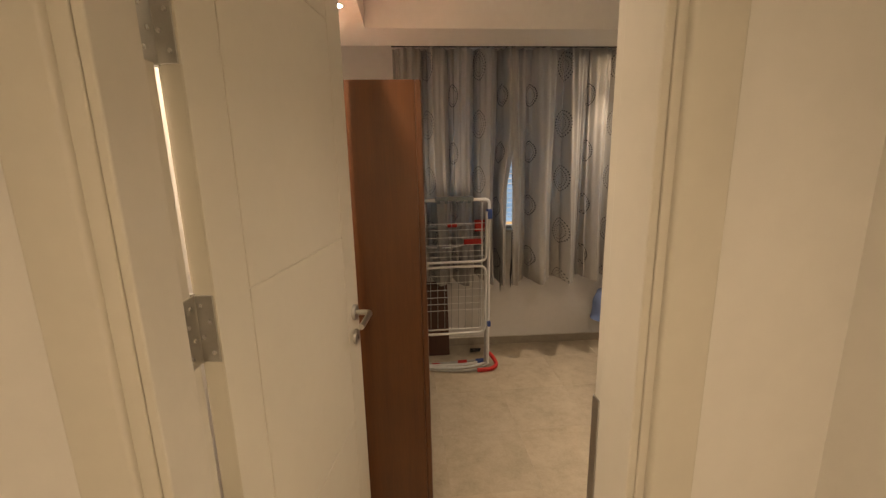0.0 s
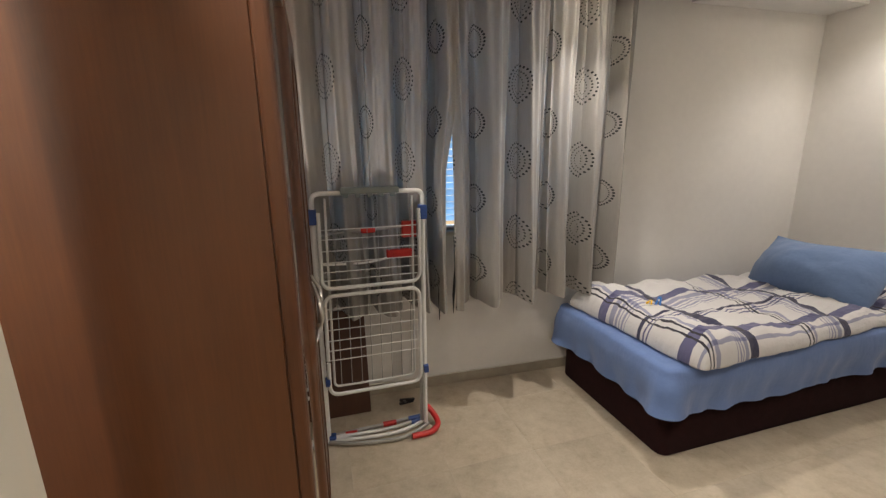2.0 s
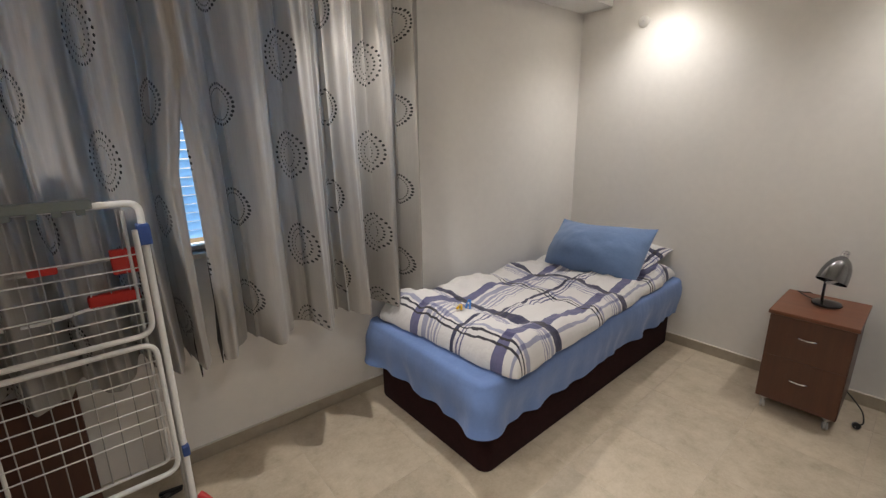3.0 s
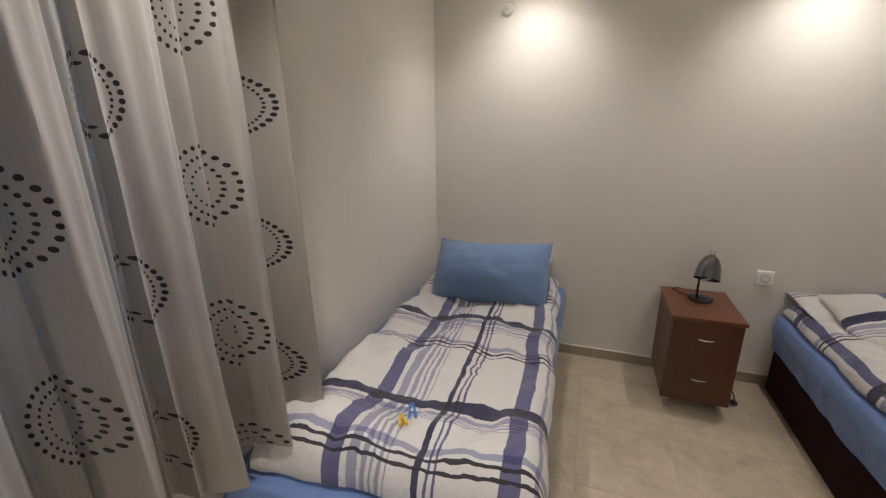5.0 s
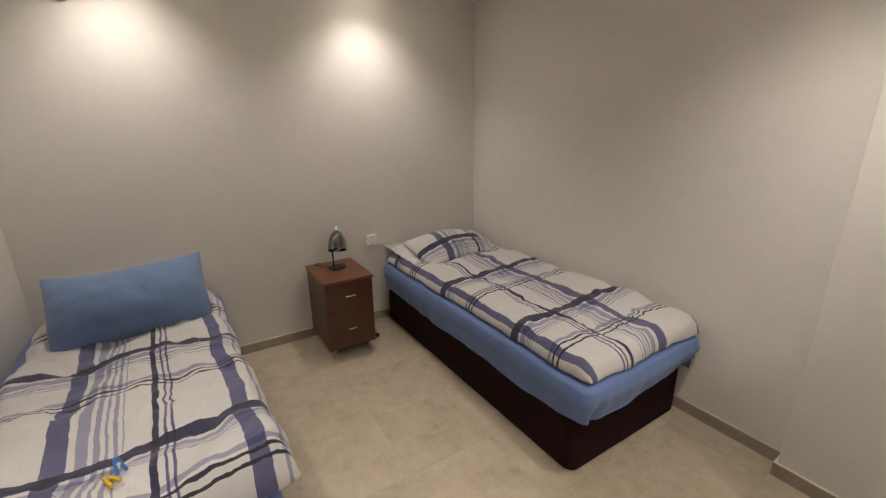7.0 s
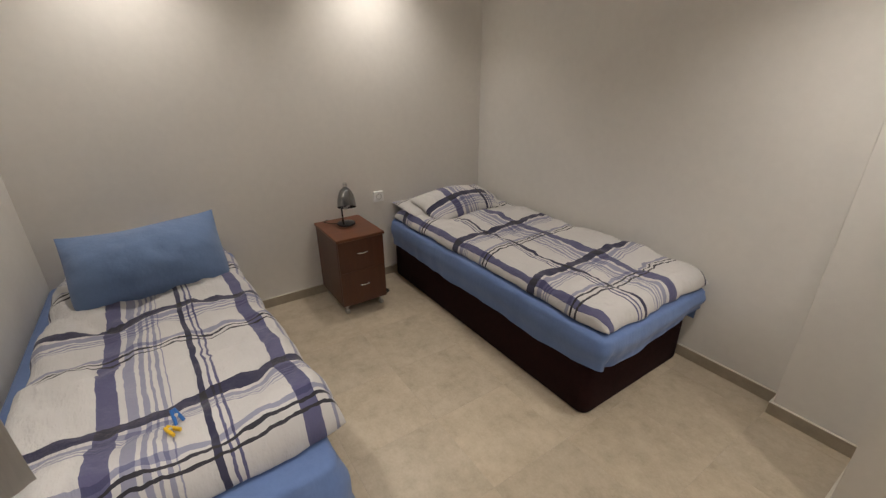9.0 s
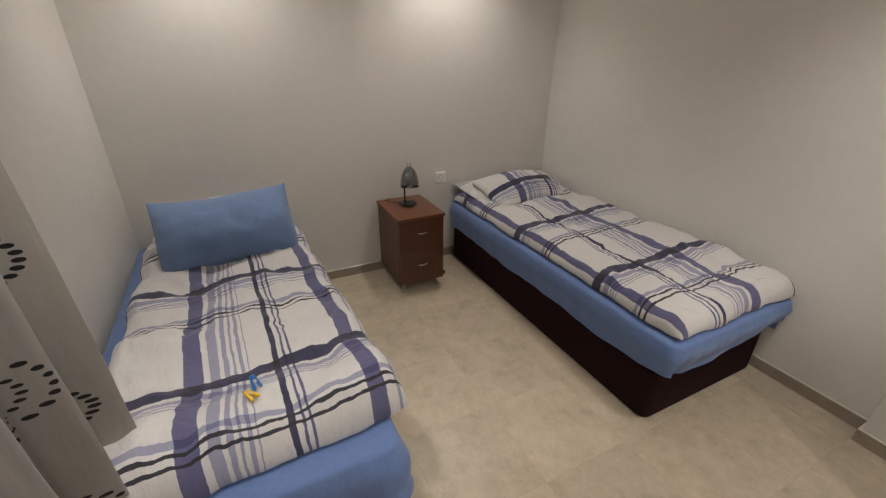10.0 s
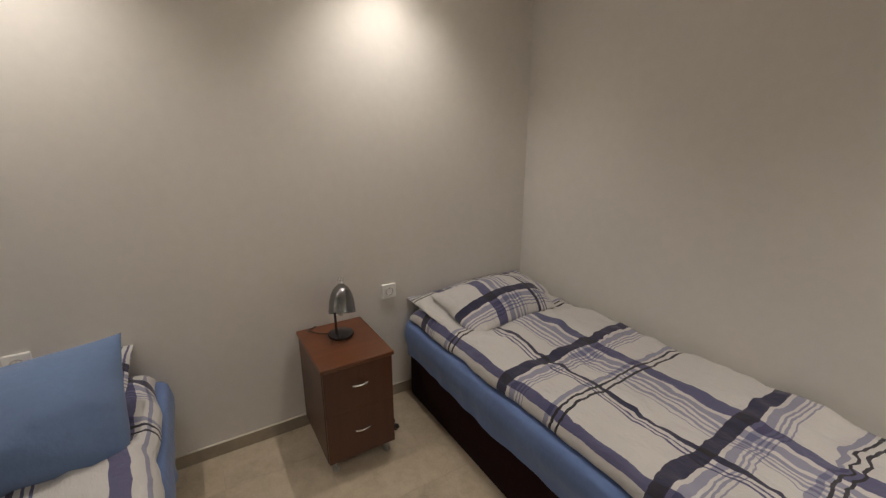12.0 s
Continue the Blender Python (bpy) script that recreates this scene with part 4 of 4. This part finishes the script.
def pillow(w, l, h, m, material, label, seed, uvshift=(0, 0), turn=False, sag=0.0):
    """A cushion w wide (local x), l long (local y), h thick, with pointed corners and soft creases."""
    us, vs = spread(32, 0.14), spread(44, 0.10)

    def surf(u, v, side):
        a, c = 2 * u - 1, 2 * v - 1
        t = max(0, 1 - abs(a + sag * (1 - a * a)) ** 2.0) ** 0.72 * max(0, 1 - abs(c) ** 2.3) ** 0.6
        sx = 1 - (0.06 + 0.25 * sag) * (1 - c * c) * (abs(a) ** 3) - 0.02
        sy = 1 - 0.030 * (1 - a * a) * (abs(c) ** 3)
        sy *= 1 - 0.10 * max(0.0, -a - 0.35) ** 2 / 0.42 * abs(c) ** 3
        x, y = a * w / 2 * sx, c * l / 2 * sy
        z = side * h / 2 * t
        z += t * side * (wobble(x * 1.0, y, seed + side, 4.5, 0.020) + 0.006 * noise.noise(Vector((x * 14, y * 14, seed))))
        z += t * side * 0.017 * math.sin(46 * x + 9 * noise.noise(Vector((x * 3, y * 5, seed)))) * math.exp(-(1 - abs(c)) / 0.16)
        z += 0.014 * noise.noise(Vector((x * 4, y * 4, seed + 7)))
        return (x, y, z)

    bm = bmesh.new()
    uv = (lambda u, v: (v * l + uvshift[0], u * w + uvshift[1])) if turn else (lambda u, v: (u * w + uvshift[0], v * l + uvshift[1]))
    for side in (1, -1):
        grid_mesh(lambda u, v: surf(u, v, side), us, vs, bm, uv)
    bmesh.ops.remove_doubles(bm, verts=bm.verts, dist=0.0005)
    ob = tagged(part("pillow", bm, material, None, label, True), category="pillow", group="pillows")
    ob.matrix_basis = m
    return ob


# bed by the window
bed_base(1.795, 3.70, 2.705, 3.56, 0.29, "dark brown upholstered bed base against the window wall")
mattress(1.80, 3.70, 2.70, 3.565, 0.292, 0.49)
sheet(1.735, 3.708, 2.65, 3.575, 0.50, 0.25, 2, "blue fitted sheet hanging loosely over the dark base", (1.74, 2.65, -0.025), 0.014, [(1.735, 3.56, 0.06), (1.735, 2.65, 0.055)], 0.012)
QUILT = duvet(1.850, 3.66, 2.592, 3.495, 0.492, 0.615, 4, (0.042, 0), "white, navy and lilac plaid duvet on the window bed", 0.0, 0.05, 0.08, taper=0.10)
pillow(0.38, 0.66, 0.14, pose(3.54, 3.08, 0.645, 0, -12, 0), M_PLAID, "plaid pillow lying behind the blue one", 21, (2.0, 2.9))
pillow(0.46, 0.68, 0.37, pose(3.225, 3.062, 0.705, -3, -47, 3), M_PILLOW, "plain blue pillow propped up at the bed head", 33, sag=0.26)

# bed by the south wall
bed_base(1.735, 3.70, 0.60, 1.46, 0.29, "dark brown upholstered bed base along the pillar wall")
mattress(1.72, 3.70, 0.60, 1.43, 0.292, 0.475)
sheet(1.665, 3.708, 0.584, 1.485, 0.485, 0.280, 7, "blue fitted sheet pulled smooth over the mattress", (1.67, 1.485, -0.03), 0.006, None, 0.010, (1.69, 1.41, 0.7, 0.095))
duvet(1.69, 3.66, 0.60, 1.455, 0.48, 0.585, 12, (0.054, 4.14), "white, navy and lilac plaid duvet on the wall bed", 0.02, 0.0, 0.0, 0.045, 0.75, flip=-1)
pillow(0.36, 0.84, 0.12, pose(3.54, 1.03, 0.612, -2, -6, 0), M_PLAID, "flat plaid pillow with an open pillowcase end at the bed head", 47, (2.30, 2.55))
pillow(0.42, 0.62, 0.21, pose(3.375, 1.06, 0.636, -2, -12, 2), M_PLAID, "plump plaid pillow sunk into the duvet", 41, (2.06, 2.80))

# clothes pegs on the duvet
def peg(m, material, label):
    ob = root("clothes_peg", label, "clothes peg", (0, 0, 0), "clothes pegs")
    for s in (-1, 1):
        b = box(-0.030, 0.030, -0.007, 0.007, -0.0055, 0.0055, 0.002, 1, m=pose(0, 0, s * 0.009, 0, s * 10, 0))
        part("prong", b, material, ob)
    part("spring", tube([(0.004, -0.008, 0), (0.004, 0.008, 0)], 0.0065, 8), M_STEEL, ob)
    ob.matrix_basis = m @ Matrix.Scale(0.78, 4)
    return ob


def top_of(ob, x, y):
    """The height of a cloth's upper side at x, y."""
    near = sorted(ob.data.vertices, key=lambda v: (v.co.x - x) ** 2 + (v.co.y - y) ** 2)[:12]
    return max(v.co.z for v in near)


peg(pose(1.968, 3.045, top_of(QUILT, 1.968, 3.045) + 0.008, 90, 0, 35), M_PEGY, "yellow plastic clothes peg lying on the duvet")
peg(pose(2.012, 3.03, top_of(QUILT, 2.012, 3.03) + 0.024, 90, -55, 25), M_PEGB, "blue plastic clothes peg tilted up on the duvet")


# ---- bedside chest and lamp ----
def chest():
    x0, x1, y0, y1, zb, zt = 3.272, 3.70, 1.752, 2.082, 0.072, 0.574
    ob = root("bedside_chest", "cherry veneer bedside drawer chest on castors", "nightstand", ((x0 + x1) / 2, (y0 + y1) / 2, 0))
    part("side_panel", box(x0 + 0.018, x1, y0, y0 + 0.018, zb, zt - 0.02, 0.001, 1), M_CHEST, ob)
    part("side_panel", box(x0 + 0.018, x1, y1 - 0.018, y1, zb, zt - 0.02, 0.001, 1), M_CHEST, ob)
    part("back_panel", box(x1 - 0.008, x1, y0 + 0.018, y1 - 0.018, zb, zt - 0.02), M_CHEST, ob)
    part("bottom_panel", box(x0 + 0.018, x1 - 0.008, y0 + 0.018, y1 - 0.018, zb, zb + 0.018), M_CHEST, ob)
    part("top", box(x0 - 0.008, x1 + 0.004, y0 - 0.008, y1 + 0.008, zt - 0.02, zt, 0.004, 3), M_CHEST_TOP, ob, "lighter cherry top with rounded edge")
    zs = (zb + 0.004, zb + 0.256, zt - 0.022)
    for za, zc in zip(zs, zs[1:]):
        d = part("drawer", box(x0, x0 + 0.016, y0 + 0.002, y1 - 0.002, za, zc - 0.0015, 0.001, 2), M_CHEST, ob)
        zh, ym = (za + zc) / 2 + 0.02, (y0 + y1) / 2
        path = rounded([(x0, ym - 0.038, zh), (x0 - 0.016, ym - 0.034, zh), (x0 - 0.022, ym, zh - 0.003), (x0 - 0.016, ym + 0.034, zh), (x0, ym + 0.038, zh)], 0.02, 4)
        part("handle", tube(path, 0.0042, 8, flat=0.6), M_CHROME, d, "small chrome bow handle", True)
    for x in (x0 + 0.04, x1 - 0.045):
        for y in (y0 + 0.035, y1 - 0.035):
            c = part("castor", lathe([(0.018, 0.054), (0.018, 0.072), (0.0, 0.072)], 12, m=Matrix.Translation((x, y, 0))), M_STEEL, ob)
            b = lathe([(0.0, -0.011), (0.016, -0.011), (0.02, -0.008), (0.02, -0.003), (0.012, -0.002), (0.012, 0.002), (0.02, 0.003), (0.02, 0.008), (0.016, 0.011), (0.0, 0.011)], 18, m=pose(x - 0.006, y, 0.0205, 90, 0, 12))
            part("wheel", b, M_TUBE, c, "grey twin castor wheel", True)
            part("fork", box(x - 0.012, x + 0.008, y - 0.004, y + 0.004, 0.022, 0.056, 0.002), M_STEEL, c)
    return ob


chest()


def desk_lamp(x, y, z):
    ob = root("desk_lamp", "dark gunmetal desk lamp with a bell shade, switched off", "desk lamp", (x, y, z))
    part("base", lathe([(0.0, 0.0), (0.062, 0.0), (0.064, 0.006), (0.060, 0.014), (0.030, 0.021), (0.010, 0.024), (0.0, 0.024)], 32, m=Matrix.Translation((x, y, z))), M_LAMP, ob, "", True)
    arm = rounded([(x, y + 0.022, z + 0.02), (x, y + 0.024, z + 0.16), (x - 0.002, y + 0.020, z + 0.235), (x - 0.004, y - 0.010, z + 0.255)], 0.05, 6)
    part("arm", tube(arm, 0.0062, 10), M_LAMP, ob, "slim curved arm", True)
    q = pose(x + 0.010, y - 0.020, z + 0.246, 0, 0, 0) @ Matrix.Rotation(radians(27), 4, Vector((0.35, 0.94, 0)))
    bell = [(0.014, 0.028), (0.018, 0.014), (0.030, 0.006), (0.042, -0.010), (0.053, -0.036), (0.060, -0.066), (0.063, -0.096), (0.065, -0.122), (0.0625, -0.122), (0.057, -0.066), (0.039, -0.012), (0.02, 0.0), (0.012, 0.0)]
    sh = part("shade", lathe(bell, 36, m=q), M_SHADE, ob, "bell-shaped shade", True)
    part("collar", lathe([(0.0, 0.052), (0.012, 0.050), (0.0165, 0.042), (0.0165, 0.034), (0.013, 0.033), (0.013, 0.028), (0.017, 0.027), (0.017, 0.018), (0.0, 0.018)], 20, m=q), M_CHROME, sh, "chrome collar", True)
    coil = [q @ Vector((0.020 * math.cos(t), 0.020 * math.sin(t), -0.055 - 0.0105 * t)) for t in [i * 0.35 for i in range(21)]]
    part("bulb", tube(coil + [q @ Vector((0, 0, -0.132))], 0.0068, 8), M_BULB, sh, "white spiral bulb", True)
    return ob


desk_lamp(3.545, 1.905, 0.574)
tagged(part("power_cord", tube(rounded([(3.575, 1.955, 0.580), (3.61, 2.00, 0.578), (3.64, 2.045, 0.592), (3.67, 2.03, 0.578), (3.706, 1.98, 0.580), (3.709, 1.97, 0.45), (3.708, 1.94, 0.1)], 0.03), 0.003, 8), M_BLACK, None, "black cord of the desk lamp", True), category="cord")
cord = root("plug_cord", "black power cord with its plug loose on the floor", "power cord", (3.60, 1.70, 0))
part("cable", tube(rounded([(3.69, 1.78, 0.10), (3.66, 1.765, 0.085), (3.60, 1.72, 0.07), (3.53, 1.672, 0.05), (3.47, 1.66, 0.012), (3.445, 1.69, 0.012)], 0.06, 6), 0.0035, 8), M_BLACK, cord, "", True)
part("plug", lathe([(0.0, 0.0), (0.008, 0.0), (0.014, 0.012), (0.017, 0.03), (0.017, 0.036), (0.0, 0.036)], 14, m=pose(3.445, 1.69, 0.018, 0, -80, 15)), M_BLACK, cord, "", True)
for s in (-0.0095, 0.0095):
    part("pin", lathe([(0.0, 0.036), (0.0024, 0.036), (0.0024, 0.054), (0.0, 0.055)], 8, m=pose(3.445, 1.69, 0.018, 0, -80, 15) @ Matrix.Translation((0, s, 0))), M_CHROME, cord)


# ---- wall fittings ----
def socket(y, z):
    ob = root("wall_socket", "white round-hole wall socket", "socket", (EAST, y, z), "wall sockets")
    x = EAST
    part("plate", box(x - 0.018, x, y - 0.041, y + 0.041, z - 0.041, z + 0.041, 0.004, 3), M_SOCKET, ob)
    q = pose(x - 0.018, y, z, 0, -90, 0)
    w = part("well", lathe([(0.0, -0.002), (0.019, -0.002), (0.0195, 0.003), (0.0235, 0.003), (0.0235, 0.0), (0.0, -0.003)], 28, m=q), M_WELL, ob, "", True)
    for s in (-0.0095, 0.0095):
        part("hole", lathe([(0.0, -0.0012), (0.0028, -0.0012), (0.0028, -0.0019), (0.0, -0.0019)], 10, m=q @ Matrix.Translation((0, s, 0))), M_BLACK, w)
    for s in (-1, 1):
        part("earth_clip", box(-0.002, 0.002, -0.003, 0.003, -0.0015, 0.002, m=q @ Matrix.Translation((s * 0.0175, 0, 0))), M_CHROME, w)


socket(1.565, 0.685)
socket(3.105, 0.705)
det = root("junction_cap", "round white plastic junction cap high on the wall", "cover cap", (EAST, 3.11, 2.19))
part("cap", lathe([(0.0, 0.020), (0.022, 0.018), (0.034, 0.010), (0.036, 0.0), (0.0, 0.0)], 28, m=pose(EAST, 3.11, 2.19, 0, -90, 0)), M_PLASTIC, det, "", True)
part("screw", lathe([(0.0, 0.0215), (0.004, 0.021), (0.004, 0.0185), (0.0, 0.018)], 10, m=pose(EAST, 3.11, 2.19, 0, -90, 0)), M_STEEL, det)

# ---- floor tiles ----
TILE, JOINT, OX, OY = 0.442, 0.0018, 2.135, 2.065
half = (TILE - JOINT) / 2
bm = box(-half, half, -half, half, -0.008, 0.0, 0.0006, 1)
tile_mesh = mesh_of(bm, "tile", M_TILE)
ix = range(math.floor((WEST - OX) / TILE), math.ceil((EAST - OX) / TILE) + 1)
iy = range(math.floor((-1.0 - OY) / TILE), math.ceil((BACK - OY) / TILE) + 1)
for i in ix:
    for j in iy:
        cx, cy = OX + (i + 0.5) * TILE, OY + (j + 0.5) * TILE
        if cx + half < WEST or cx - half > EAST or cy + half < -1.0 or cy - half > BACK or (cy + half < SOUTH - 0.1 and cx - half > 0.9):
            continue
        t = new("tile", tile_mesh)
        t.parent = FLOOR
        t.matrix_basis = Matrix.Translation((cx, cy, 0.0001 * ((i * 7 + j * 3) % 5 - 2)))
